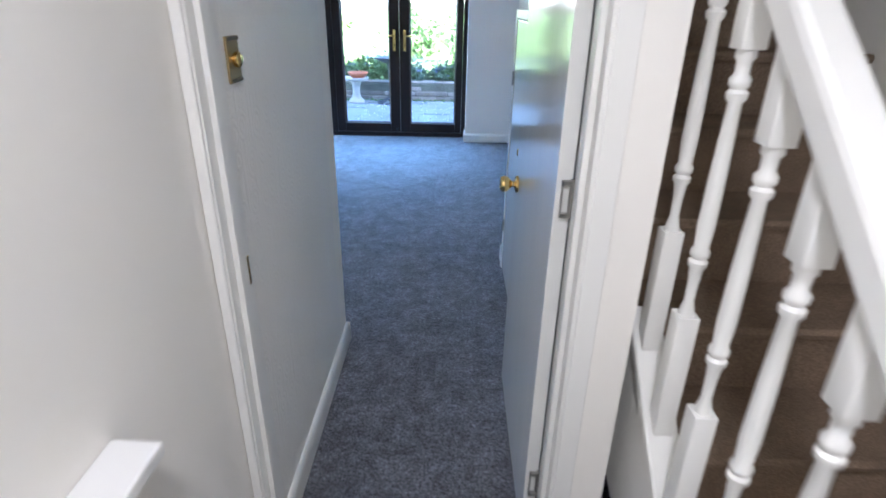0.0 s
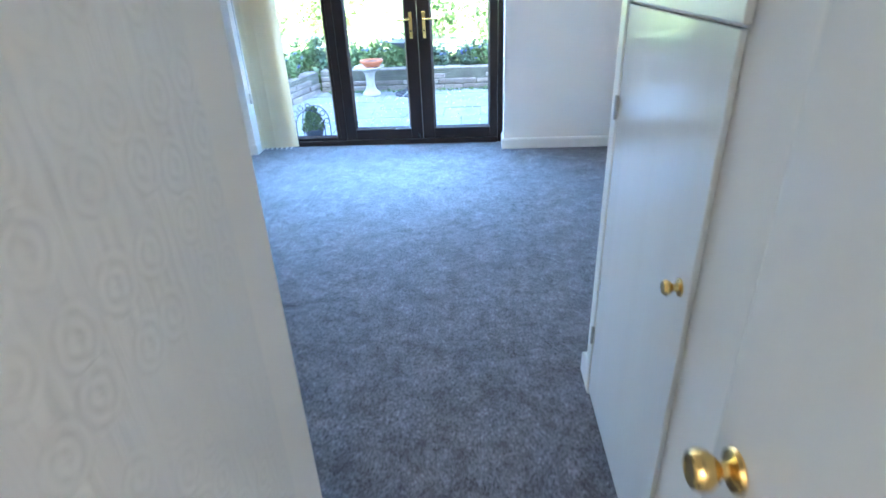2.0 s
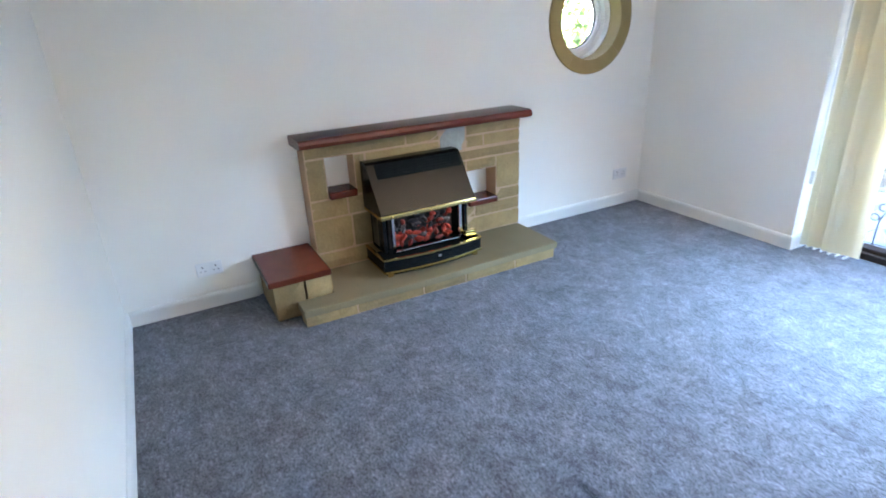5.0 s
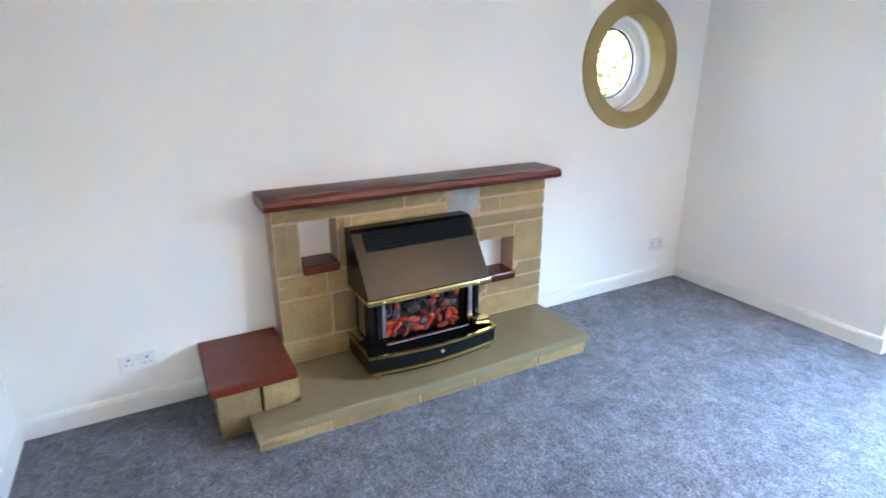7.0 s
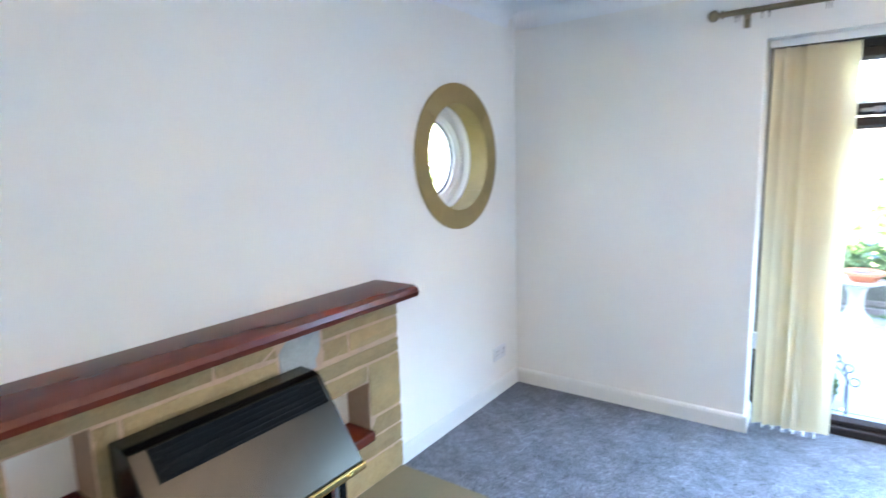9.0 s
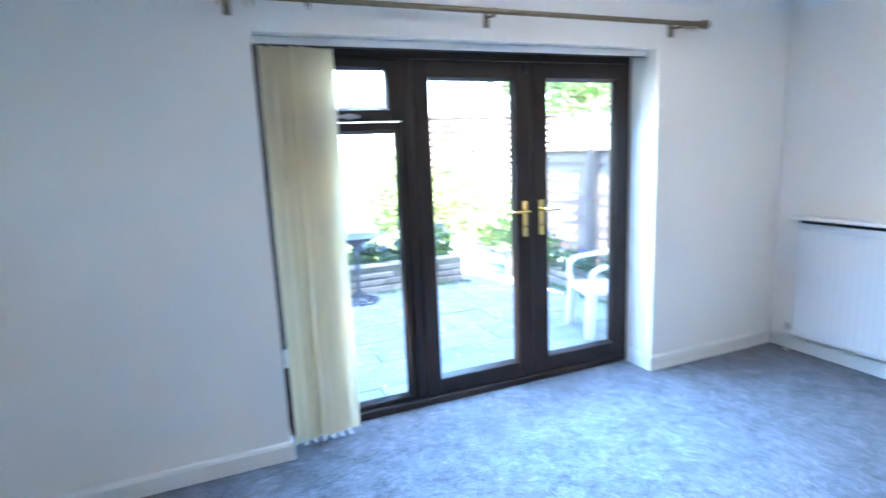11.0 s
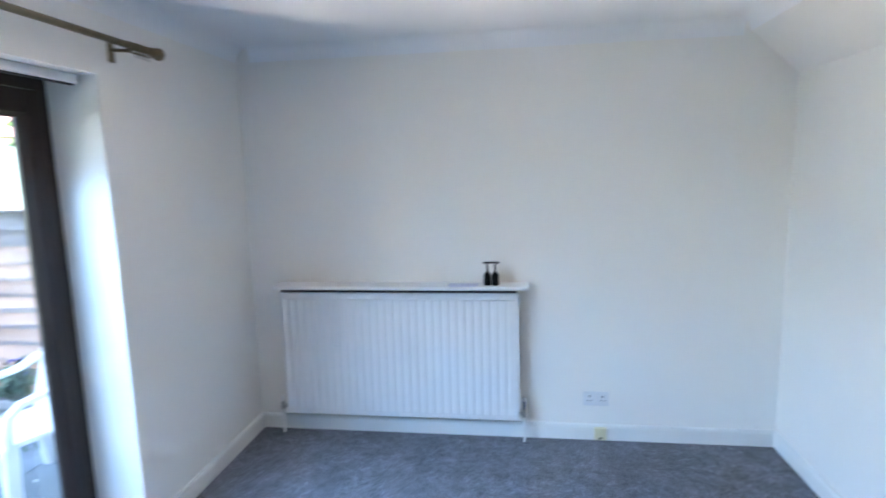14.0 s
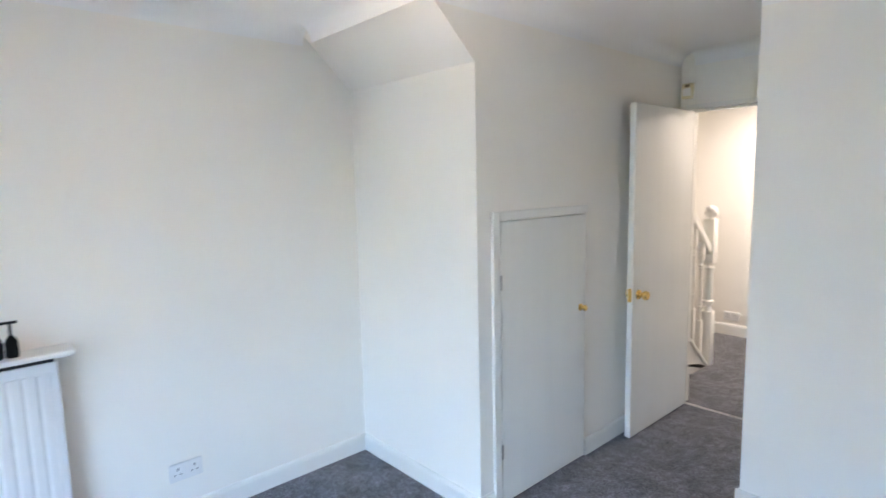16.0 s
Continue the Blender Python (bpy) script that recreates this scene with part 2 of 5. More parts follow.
def cyl(bm, a, b, r0, r1=None, seg=20, caps=True):
    """Adds a round bar from a to b."""
    a, b = Vector(a), Vector(b)
    m = Matrix.Translation((a + b) / 2) @ (b - a).to_track_quat("Z", "Y").to_matrix().to_4x4()
    bmesh.ops.create_cone(bm, cap_ends=caps, segments=seg, radius1=r0, radius2=r0 if r1 is None else r1, depth=(b - a).length, matrix=m)
    return bm


def lathe(bm, profile, m=None, seg=24):
    """Turns (radius, height) pairs round the z axis; m places the result."""
    m = m or Matrix()
    rings = []
    for r, z in profile:
        rings.append([bm.verts.new(m @ Vector((r * math.cos(2 * math.pi * i / seg), r * math.sin(2 * math.pi * i / seg), z))) for i in range(seg)])
    for a, b in zip(rings, rings[1:]):
        for i in range(seg):
            bm.faces.new((a[i], a[(i + 1) % seg], b[(i + 1) % seg], b[i]))
    bm.faces.new(list(reversed(rings[0])))
    bm.faces.new(rings[-1])
    return bm


def prism(bm, pts, axis, lo, hi, bevel=0.0):
    """Extrudes a polygon given in the two other axes from lo to hi along an axis."""
    def at(p, v):
        return {"x": (v, p[0], p[1]), "y": (p[0], v, p[1]), "z": (p[0], p[1], v)}[axis]
    a = [bm.verts.new(at(p, lo)) for p in pts]
    b = [bm.verts.new(at(p, hi)) for p in pts]
    n = len(pts)
    fs = [bm.faces.new(a), bm.faces.new(list(reversed(b)))]
    for i in range(n):
        fs.append(bm.faces.new((a[(i + 1) % n], a[i], b[i], b[(i + 1) % n])))
    bmesh.ops.recalc_face_normals(bm, faces=fs)
    if bevel:
        bmesh.ops.bevel(bm, geom=list({e for f in fs for e in f.edges}), offset=bevel, segments=2, affect="EDGES", profile=0.5)
    return bm


def mesh_of(name, bm, material, smooth=False):
    me = bpy.data.meshes.new(name)
    bmesh.ops.recalc_face_normals(bm, faces=bm.faces[:])
    for f in bm.faces:
        f.smooth = smooth
    bm.to_mesh(me)
    bm.free()
    me.materials.append(material)
    if smooth:
        me.set_sharp_from_angle(angle=radians(40))
    return me


def solid(name, bm, material, label="", category="", kind="", group="", smooth=False):
    """One top-level mesh object."""
    return tagged(new(name, mesh_of(name, bm, material, smooth)), label, category, group, kind)


def thing(name, m, label, category, group=""):
    """An Empty that parents the parts of a thing."""
    e = new(name)
    e.empty_display_size = 0.1
    e.matrix_world = m
    return tagged(e, label, category, group)


def part(name, bm, material, parent, label="", smooth=False):
    """Links bm, given in its parent's own space, as one mesh under it."""
    o = new(name, mesh_of(name, bm, material, smooth))
    o.parent = parent
    if label:
        o["label"] = label
    return o


def B(*a, **k):
    return box(bmesh.new(), *a, **k)


# ---- plan, in metres ----
XW, XE, YN = -3.55, 1.25, 6.89
YB, XC = 2.86, -0.503
YD0, YD1 = 1.72, 1.84
XK, YK = 0.298, 3.785
YH, XH = -0.12, -0.523
ZC = 2.36
OX0, OX1, OZ = -2.185, 0.12, 2.03
DX0, DX1, DZ = -0.495, 0.232, 2.0

# ---- structure ----
b = B(XW - 0.3, YB, -0.12, XE + 0.3, 7.14, 0)
box(b, XC, YD1, -0.12, XE + 0.3, YB, 0)
solid("floor", b, CARPET, "grey plush fitted carpet with a mottled pile", "carpet", "structure")
solid("floor_hall", B(XH - 0.2, YH - 0.2, -0.12, XE + 0.3, YD1 - 0.012, 0), CARPET, "grey fitted carpet in the hall", "carpet", "structure")

b = B(XW - 0.3, YN, 0, OX0, YN + 0.34, ZC)
box(b, OX1, YN, 0, XE + 0.3, YN + 0.34, ZC)
box(b, OX0, YN, OZ, OX1, YN + 0.34, ZC)
solid("wall_north", b, PAINT, "white painted wall around the garden door opening", "wall", "structure")
solid("wall_east", B(XE, YD1, 0, XE + 0.3, YN, ZC), PAINT, "white painted wall behind the radiator", "wall", "structure")

RY, RZ, RR = 6.234, 1.510, 0.387


def wall_round_hole(name, x0, x1, y0, y1, z0, z1, cy, cz, r, material, label):
    """A wall slab along y with a round hole through it."""
    bm = bmesh.new()
    n = 48
    s = 0.55
    rings = {}
    for x in (x0, x1):
        circ, sq = [], []
        for i in range(n):
            a = 2 * math.pi * i / n
            c, d = math.cos(a), math.sin(a)
            k = s / max(abs(c), abs(d))
            circ.append(bm.verts.new((x, cy + r * c, cz + r * d)))
            sq.append(bm.verts.new((x, cy + k * c, cz + k * d)))
        for i in range(n):
            j = (i + 1) % n
            bm.faces.new((circ[i], circ[j], sq[j], sq[i]))
        rings[x] = circ
    for i in range(n):
        j = (i + 1) % n
        bm.faces.new((rings[x0][i], rings[x0][j], rings[x1][j], rings[x1][i]))
    box(bm, x0, y0, z0, x1, cy - s, z1)
    box(bm, x0, cy + s, z0, x1, y1, z1)
    box(bm, x0, cy - s, z0, x1, cy + s, cz - s)
    box(bm, x0, cy - s, cz + s, x1, cy + s, z1)
    return solid(name, bm, material, label, "wall", "structure")


wall_round_hole("wall_west", XW - 0.3, XW, YB, YN, 0, ZC, RY, RZ, RR - 0.02, PAINT, "white painted wall behind the fireplace with a round window")
solid("wall_south", B(XW - 0.3, YB - 0.12, 0, XC, YB, ZC), PAINT, "cream painted back wall of the living room", "wall", "structure")
solid("wall_passage", B(XC - 0.12, YD1, 0, XC, YB - 0.12, ZC), PAPER, "white wall with swirled relief wallpaper", "wall", "structure")
b = B(XH - 0.2, YD0, 0, DX0 - 0.03, YD1, ZC)
box(b, DX1 + 0.03, YD0, 0, 0.368, YD1, ZC)
box(b, DX0 - 0.03, YD0, DZ + 0.03, DX1 + 0.03, YD1, ZC)
solid("wall_partition", b, PAINT, "white painted partition wall around the door opening", "wall", "structure")

# stair cupboard: side wall, north face and sloped bulkhead
b = bmesh.new()
prism(b, [(YD1, 0), (YK, 0), (YK, 2.07), (YK + 0.28, 2.33), (YK + 0.28, ZC), (YD1, ZC)], "x", XK, XK + 0.085)
solid("wall_stair_side", b, PAINT, "white painted wall that encloses the understairs cupboard", "wall", "structure")
b = bmesh.new()
prism(b, [(YK - 0.1, 0), (YK, 0), (YK, 2.07), (YK + 0.28, 2.33), (YK + 0.28, ZC), (YK - 0.1, ZC)], "x", XK + 0.085, XE)
solid("wall_stair_end", b, PAINT, "white wall with a sloped bulkhead under the ceiling", "wall", "structure")

# hall shell
solid("wall_hall_south", B(XH - 0.2, YH - 0.2, 0, XE + 0.3, YH, 4.9), PAINT, "white painted hall wall", "wall", "structure")
solid("wall_hall_west", B(XH - 0.2, YH, 0, XH, YD0, ZC), PAINT, "white painted hall wall", "wall", "structure")
solid("wall_stairwell", B(XE, YH, 0, XE + 0.3, YD1, 4.9), PAINT, "white painted stairwell wall", "wall", "structure")
solid("wall_upper_east", B(XE, YD1, ZC + 0.22, XE + 0.3, YK - 0.1, 4.9), PAINT, "white painted upper stairwell wall", "wall", "structure")
solid("wall_upper_landing", B(0.37, YD1, ZC + 0.22, 0.49, YK - 0.1, 4.9), PAINT, "white painted landing wall", "wall", "structure")
solid("wall_upper_north", B(0.37, YK - 0.1, ZC + 0.22, XE + 0.3, YK + 0.1, 4.9), PAINT, "white painted landing wall", "wall", "structure")
solid("wall_upper_west", B(0.37, YH, ZC + 0.22, 0.49, YD1, 4.9), PAINT, "white painted landing wall", "wall", "structure")
solid("ceiling_stairwell", B(0.37, YH - 0.2, 4.9, XE + 0.3, YK + 0.1, 5.0), PAINT_CEIL, "white stairwell ceiling", "ceiling", "structure")

b = B(XW - 0.3, YB - 0.12, ZC, XE + 0.3, YN + 0.34, ZC + 0.22)
box(b, XC - 0.12, YD1, ZC, XK + 0.12, YB - 0.12, ZC + 0.22)
solid("ceiling", b, PAINT_CEIL, "white painted ceiling", "ceiling", "structure")
solid("ceiling_hall", B(XH - 0.2, YH - 0.2, ZC, 0.49, YD1, ZC + 0.22), PAINT_CEIL, "white painted hall ceiling", "ceiling", "structure")


def coving(name, a, b_, inward):
    """A plaster cove of quarter-round hollow along a wall top."""
    a, b_, i = Vector(a), Vector(b_), Vector(inward)
    bm = bmesh.new()
    w = 0.085
    prof = [(0, 0)] + [(w * (1 - math.cos(t)), -w + w * math.sin(t)) for t in [k * math.pi / 20 for k in range(11)]]
    rows = []
    for p in (a, b_):
        rows.append([bm.verts.new((p.x + i.x * u, p.y + i.y * u, ZC + v)) for u, v in prof])
    n = len(prof)
    for k in range(n):
        bm.faces.new((rows[0][k], rows[0][(k + 1) % n], rows[1][(k + 1) % n], rows[1][k]))
    bm.faces.new(rows[0]), bm.faces.new(list(reversed(rows[1])))
    return solid(name, bm, PAINT_CEIL, "white plaster coving under the ceiling", "coving", "structure", smooth=True)


coving("trim_cove_north", (XW, YN, 0), (XE, YN, 0), (0, -1, 0))
coving("trim_cove_east", (XE, YK + 0.28, 0), (XE, YN - 0.085, 0), (-1, 0, 0))
coving("trim_cove_west", (XW, YB, 0), (XW, YN - 0.085, 0), (1, 0, 0))
coving("trim_cove_south", (XW + 0.085, YB, 0), (XC, YB, 0), (0, 1, 0))
coving("trim_cove_side", (XK, YD1, 0), (XK, YK + 0.28, 0), (-1, 0, 0))
coving("trim_cove_bulkhead", (XK, YK + 0.28, 0), (XE - 0.085, YK + 0.28, 0), (0, 1, 0))
coving("trim_cove_door", (XC, YD1, 0), (XK - 0.085, YD1, 0), (0, 1, 0))


def skirting(name, a, b_, inward, h=0.095, d=0.016):
    """A skirting board with a rounded top along a wall foot."""
    a, b_, i = Vector(a), Vector(b_), Vector(inward)
    bm = bmesh.new()
    prof = [(0, 0), (d, 0), (d, h - 0.02), (d * 0.75, h - 0.006), (d * 0.4, h), (0, h)]
    rows = [[bm.verts.new((p.x + i.x * u, p.y + i.y * u, v)) for u, v in prof] for p in (a, b_)]
    n = len(prof)
    for k in range(n):
        bm.faces.new((rows[0][k], rows[0][(k + 1) % n], rows[1][(k + 1) % n], rows[1][k]))
    bm.faces.new(rows[0]), bm.faces.new(list(reversed(rows[1])))
    return solid(name, bm, GLOSS, "white gloss painted skirting board", "skirting", "structure")


skirting("baseboard_north_a", (XW + 0.016, YN, 0), (OX0, YN, 0), (0, -1, 0))
skirting("baseboard_north_b", (OX1, YN, 0), (XE - 0.016, YN, 0), (0, -1, 0))
skirting("baseboard_reveal_a", (OX0, YN - 0.016, 0), (OX0, 7.10, 0), (1, 0, 0))
skirting("baseboard_reveal_b", (OX1, YN - 0.016, 0), (OX1, 7.10, 0), (-1, 0, 0))
skirting("baseboard_east", (XE, YK, 0), (XE, YN, 0), (-1, 0, 0))
skirting("baseboard_west_a", (XW, YB + 0.016, 0), (XW, 3.60, 0), (1, 0, 0))
skirting("baseboard_west_b", (XW, 5.515, 0), (XW, YN, 0), (1, 0, 0))
skirting("baseboard_south", (XW, YB, 0), (XC + 0.016, YB, 0), (0, 1, 0))
skirting("baseboard_passage", (XC, YD1 + 0.02, 0), (XC, YB, 0), (1, 0, 0))
skirting("baseboard_cupboard", (XK - 0.016, YK, 0), (XE - 0.016, YK, 0), (0, 1, 0))
skirting("baseboard_side_a", (XK, 3.70, 0), (XK, YK, 0), (-1, 0, 0))
skirting("baseboard_side_b", (XK, YD1 + 0.02, 0), (XK, 2.945, 0), (-1, 0, 0))
skirting("baseboard_hall_south", (XH, YH, 0), (XE, YH, 0), (0, 1, 0), 0.11)
skirting("baseboard_hall_west", (XH, YH + 0.016, 0), (XH, YD0 - 0.02, 0), (1, 0, 0), 0.11)

# ---- garden doors ----
gd = thing("window_1", pose(0, 0, 0), "dark brown garden door set with a side light", "garden door")
gd["kind"] = "structure"
FY0, FY1 = 7.12, 7.20
SIDE_X, MULL0, MULL1 = OX0 + 0.055, -1.43, -1.368
part("jamb", B(OX0, FY0, 0, SIDE_X, FY1, OZ, bevel=0.006), BROWN, gd)
part("jamb", B(OX1 - 0.045, FY0, 0, OX1, FY1, OZ, bevel=0.006), BROWN, gd)
part("head", B(SIDE_X, FY0, 1.972, OX1 - 0.045, FY1, OZ, bevel=0.006), BROWN, gd)
part("threshold", B(SIDE_X, FY0 - 0.02, 0, OX1 - 0.045, FY1 + 0.05, 0.045, bevel=0.008), BROWN, gd)
part("mullion", B(MULL0, FY0 - 0.008, 0.045, MULL1, FY1, 1.972, bevel=0.008), BROWN, gd)


def sash(parent, x0, x1, z0, z1, sl, sr, st, sb, y0, y1):
    """Four rails with sloped beads round one pane, under their own leaf."""
    part("stile", B(x0, y0, z0, x0 + sl, y1, z1, bevel=0.007), BROWN, parent)
    part("stile", B(x1 - sr, y0, z0, x1, y1, z1, bevel=0.007), BROWN, parent)
    part("rail", B(x0 + sl, y0, z1 - st, x1 - sr, y1, z1, bevel=0.007), BROWN, parent)
    part("rail", B(x0 + sl, y0, z0, x1 - sr, y1, z0 + sb, bevel=0.007), BROWN, parent)
    bd = 0.016
    bm = bmesh.new()
    gx0, gx1, gz0, gz1 = x0 + sl, x1 - sr, z0 + sb, z1 - st
    yb = (y0 + y1) / 2
    o = [(gx0, gz0), (gx1, gz0), (gx1, gz1), (gx0, gz1)]
    i = [(gx0 + bd, gz0 + bd), (gx1 - bd, gz0 + bd), (gx1 - bd, gz1 - bd), (gx0 + bd, gz1 - bd)]
    vo = [bm.verts.new((x, y0 + 0.004, z)) for x, z in o]
    vi = [bm.verts.new((x, yb, z)) for x, z in i]
    for k in range(4):
        bm.faces.new((vo[k], vo[(k + 1) % 4], vi[(k + 1) % 4], vi[k]))
    part("glazing_bead", bm, BROWN, parent)
    g = part("pane", B(gx0 + 0.006, yb + 0.002, gz0 + 0.006, gx1 - 0.006, yb + 0.008, gz1 - 0.006), GLASS, parent)
    g.visible_shadow = False
    return parent


sash(gd, SIDE_X, MULL0, 0.045, 1.645, 0.05, 0.03, 0.045, 0.03, FY0 + 0.004, FY1 - 0.006)
sash(gd, SIDE_X, MULL0, 1.65, 1.972, 0.055, 0.07, 0.047, 0.06, FY0 - 0.006, FY1 - 0.012)
bm = B(-1.79, FY0 - 0.03, 1.665, -1.67, FY0 - 0.018, 1.683, bevel=0.004)
box(bm, -1.74, FY0 - 0.02, 1.66, -1.70, FY0, 1.69, bevel=0.003)
part("stay_handle", bm, STEEL, gd, "silver casement stay handle")


def leaf(name, x0, x1, sl, sr, flip, label):
    d = tagged(new(name), label, "garden door", "", "structure")
    sash(d, x0, x1, 0.05, 1.968, sl, sr, 0.092, 0.098, FY0 - 0.012, FY1 - 0.012)
    hx = x1 - 0.055 if flip < 0 else x0 + 0.055
    y = FY0 - 0.012
    h = part("handle", B(hx - 0.016, y - 0.008, 0.945, hx + 0.016, y, 1.165, bevel=0.004), BRASS, d, "brass lever handle on a long plate")
    bm = cyl(bmesh.new(), (hx, y, 1.105), (hx, y - 0.05, 1.105), 0.009)
    box(bm, min(hx - 0.008 * flip, hx + flip * 0.115), y - 0.06, 1.096, max(hx - 0.008 * flip, hx + flip * 0.115), y - 0.044, 1.114, bevel=0.006)
    part("lever", bm, BRASS, h)
    part("keyhole", lathe(bmesh.new(), [(0.007, 0), (0.007, 0.002)], pose(hx, y - 0.008, 1.01, 90), 12), HOLE_AND_SHADE, h)
    return d



def floor_bolt(parent, x):
    """A small black shoot bolt at the foot of a leaf."""
    o = part("shoot_bolt", B(x - 0.014, FY0 - 0.026, 0.06, x + 0.014, FY0 - 0.012, 0.10, bevel=0.003), BLACK_BOLT, parent, "black shoot bolt")
    part("bolt_knob", cyl(bmesh.new(), (x, FY0 - 0.026, 0.08), (x, FY0 - 0.042, 0.08), 0.006, seg=10), BLACK_BOLT, o, smooth=True)


BLACK_BOLT = mat("black_bolt", (0.02, 0.02, 0.02), 0.4, 0.3)
leaf_a = leaf("door_garden_a", -1.364, -0.632, 0.093, 0.108, -1, "dark brown glazed garden door with a brass lever handle")
floor_bolt(leaf_a, -0.665)
o = part("shoot_bolt", B(-0.682, FY0 - 0.028, 1.905, -0.652, FY0 - 0.012, 1.955, bevel=0.003), BLACK_BOLT, leaf_a, "black shoot bolt")
part("bolt_knob", cyl(bmesh.new(), (-0.667, FY0 - 0.028, 1.915), (-0.667, FY0 - 0.048, 1.915), 0.008, seg=10), BLACK_BOLT, o, smooth=True)
leaf("door_garden_b", -0.626, 0.072, 0.108, 0.07, 1, "dark brown glazed garden door with a brass lever handle")

# ---- vertical blind, drawn aside ----
bl = thing("vertical_blind", pose(0, 0, 0), "cream vertical blind drawn aside in the door opening", "blind")
bm = B(OX0 + 0.012, 6.955, 1.992, OX1 - 0.02, 6.998, OZ - 0.002, bevel=0.004)
part("headrail", bm, SATIN, bl, "white headrail")
part("headrail_channel", B(OX0 + 0.02, 6.968, 1.986, OX1 - 0.03, 6.985, 1.9925), HOLE_AND_SHADE, bl)


def vane(x, ang):
    bm = bmesh.new()
    w, n = 0.127, 6
    c, s = math.cos(radians(ang)), math.sin(radians(ang))
    rows = []
    for z in (0.035, 0.3, 0.7, 1.2, 1.6, 1.985):
        r = []
        for side in (0.0, 0.0012):
            for k in range(n + 1):
                u = (k / n - 0.5) * w
                bow = 0.012 * (1 - (2 * k / n - 1) ** 2) + side + 0.004 * math.sin(z * 3 + x * 40)
                r.append(bm.verts.new((x + u * c - bow * s, 6.977 + u * s + bow * c, z)))
        rows.append(r)
    m = n + 1
    for a, d in zip(rows, rows[1:]):
        for k in range(n):
            bm.faces.new((a[k], a[k + 1], d[k + 1], d[k]))
            bm.faces.new((a[m + k + 1], a[m + k], d[m + k], d[m + k + 1]))
        bm.faces.new((a[0], d[0], d[m], a[m]))
        bm.faces.new((a[n], a[m + n], d[m + n], d[n]))
    part("vane", bm, CREAM, bl, smooth=True)
    part("vane_weight", B(x - 0.004, 6.93, 0.03, x + 0.004, 7.02, 0.04), SATIN, bl)


for k in range(6):
    vane(-2.10 + 0.046 * k, (30, 36, 28, 33, 24, 10)[k])
bm = bmesh.new()
for y in (6.93, 6.945):
    cyl(bm, (OX0 + 0.02, y, 1.99), (OX0 + 0.022, y, 0.52), 0.0018, seg=6)
part("pull_chain", bm, STEEL, bl)
part("chain_weight", B(OX0 + 0.010, 6.925, 0.46, OX0 + 0.034, 6.95, 0.55, bevel=0.004), PLASTIC, bl)

# ---- curtain pole ----
cp = thing("curtain_pole", pose(0, 0, 0), "antique brass curtain pole with ball finials", "curtain pole")
PZ, PY = 2.15, 6.795
part("pole", cyl(bmesh.new(), (-2.36, PY, PZ), (0.335, PY, PZ), 0.0135), BRASS_OLD, cp, smooth=True)
for x, s in ((-2.36, -1), (0.335, 1)):
    prof = [(0.013, 0), (0.02, 0.002), (0.02, 0.012), (0.012, 0.016), (0.012, 0.022)] + [(0.028 * math.sin(a), 0.046 - 0.026 * math.cos(a)) for a in [0.5 + k * 0.32 for k in range(8)]] + [(0.003, 0.073)]
    part("finial", lathe(bmesh.new(), prof, pose(x, PY, PZ, 0, 90 * s, 0)), BRASS_OLD, cp, smooth=True)
for x in (-2.27, -1.03, 0.205):
    bm = B(x - 0.014, YN - 0.012, PZ - 0.06, x + 0.014, YN, PZ + 0.03, bevel=0.003)
    cyl(bm, (x, YN - 0.01, PZ - 0.012), (x, PY, PZ - 0.02), 0.007)
    cyl(bm, (x - 0.012, PY, PZ - 0.001), (x + 0.012, PY, PZ - 0.001), 0.0175)
    part("bracket", bm, BRASS_OLD, cp, smooth=True)
for x in (-2.31, -2.295, -2.2, -2.17, -1.95, -1.935, 0.23, 0.25, 0.27, 0.29, 0.315):
    bm = bmesh.new()
    n, k = 18, 6
    vs = [[bm.verts.new((x + 0.0025 * math.cos(2 * math.pi * j / k), PY + (0.0205 + 0.0025 * math.sin(2 * math.pi * j / k)) * math.cos(2 * math.pi * i / n), PZ - 0.006 + (0.0205 + 0.0025 * math.sin(2 * math.pi * j / k)) * math.sin(2 * math.pi * i / n))) for j in range(k)] for i in range(n)]
    for i in range(n):
        for j in range(k):
            bm.faces.new((vs[i][j], vs[i][(j + 1) % k], vs[(i + 1) % n][(j + 1) % k], vs[(i + 1) % n][j]))
    cyl(bm, (x, PY, PZ - 0.029), (x, PY, PZ - 0.043), 0.002, seg=6)
    part("ring", bm, BRASS_OLD, cp, smooth=True)

# ---- round window ----
rw = thing("window_2", pose(XW, RY, RZ), "round porthole window in a brown stone surround", "window")
rw["kind"] = "structure"


def ring_piece(r0, r1, x0, x1, a0, a1, n=14, bevel=0.0):
    bm = bmesh.new()
    rows = []
    for k in range(n + 1):
        a = a0 + (a1 - a0) * k / n
        c, s = math.cos(a), math.sin(a)
        rows.append([bm.verts.new((x, r * c, r * s)) for x, r in ((x0, r0), (x1, r0), (x1, r1), (x0, r1))])
    closed = abs(a1 - a0 - 2 * math.pi) < 1e-6
    for p, q in zip(rows, rows[1:]):
        for j in range(4):
            bm.faces.new((p[j], p[(j + 1) % 4], q[(j + 1) % 4], q[j]))
    if not closed:
        bm.faces.new(rows[0]), bm.faces.new(list(reversed(rows[-1])))
    else:
        bmesh.ops.remove_doubles(bm, verts=bm.verts[:], dist=1e-5)
    return bm


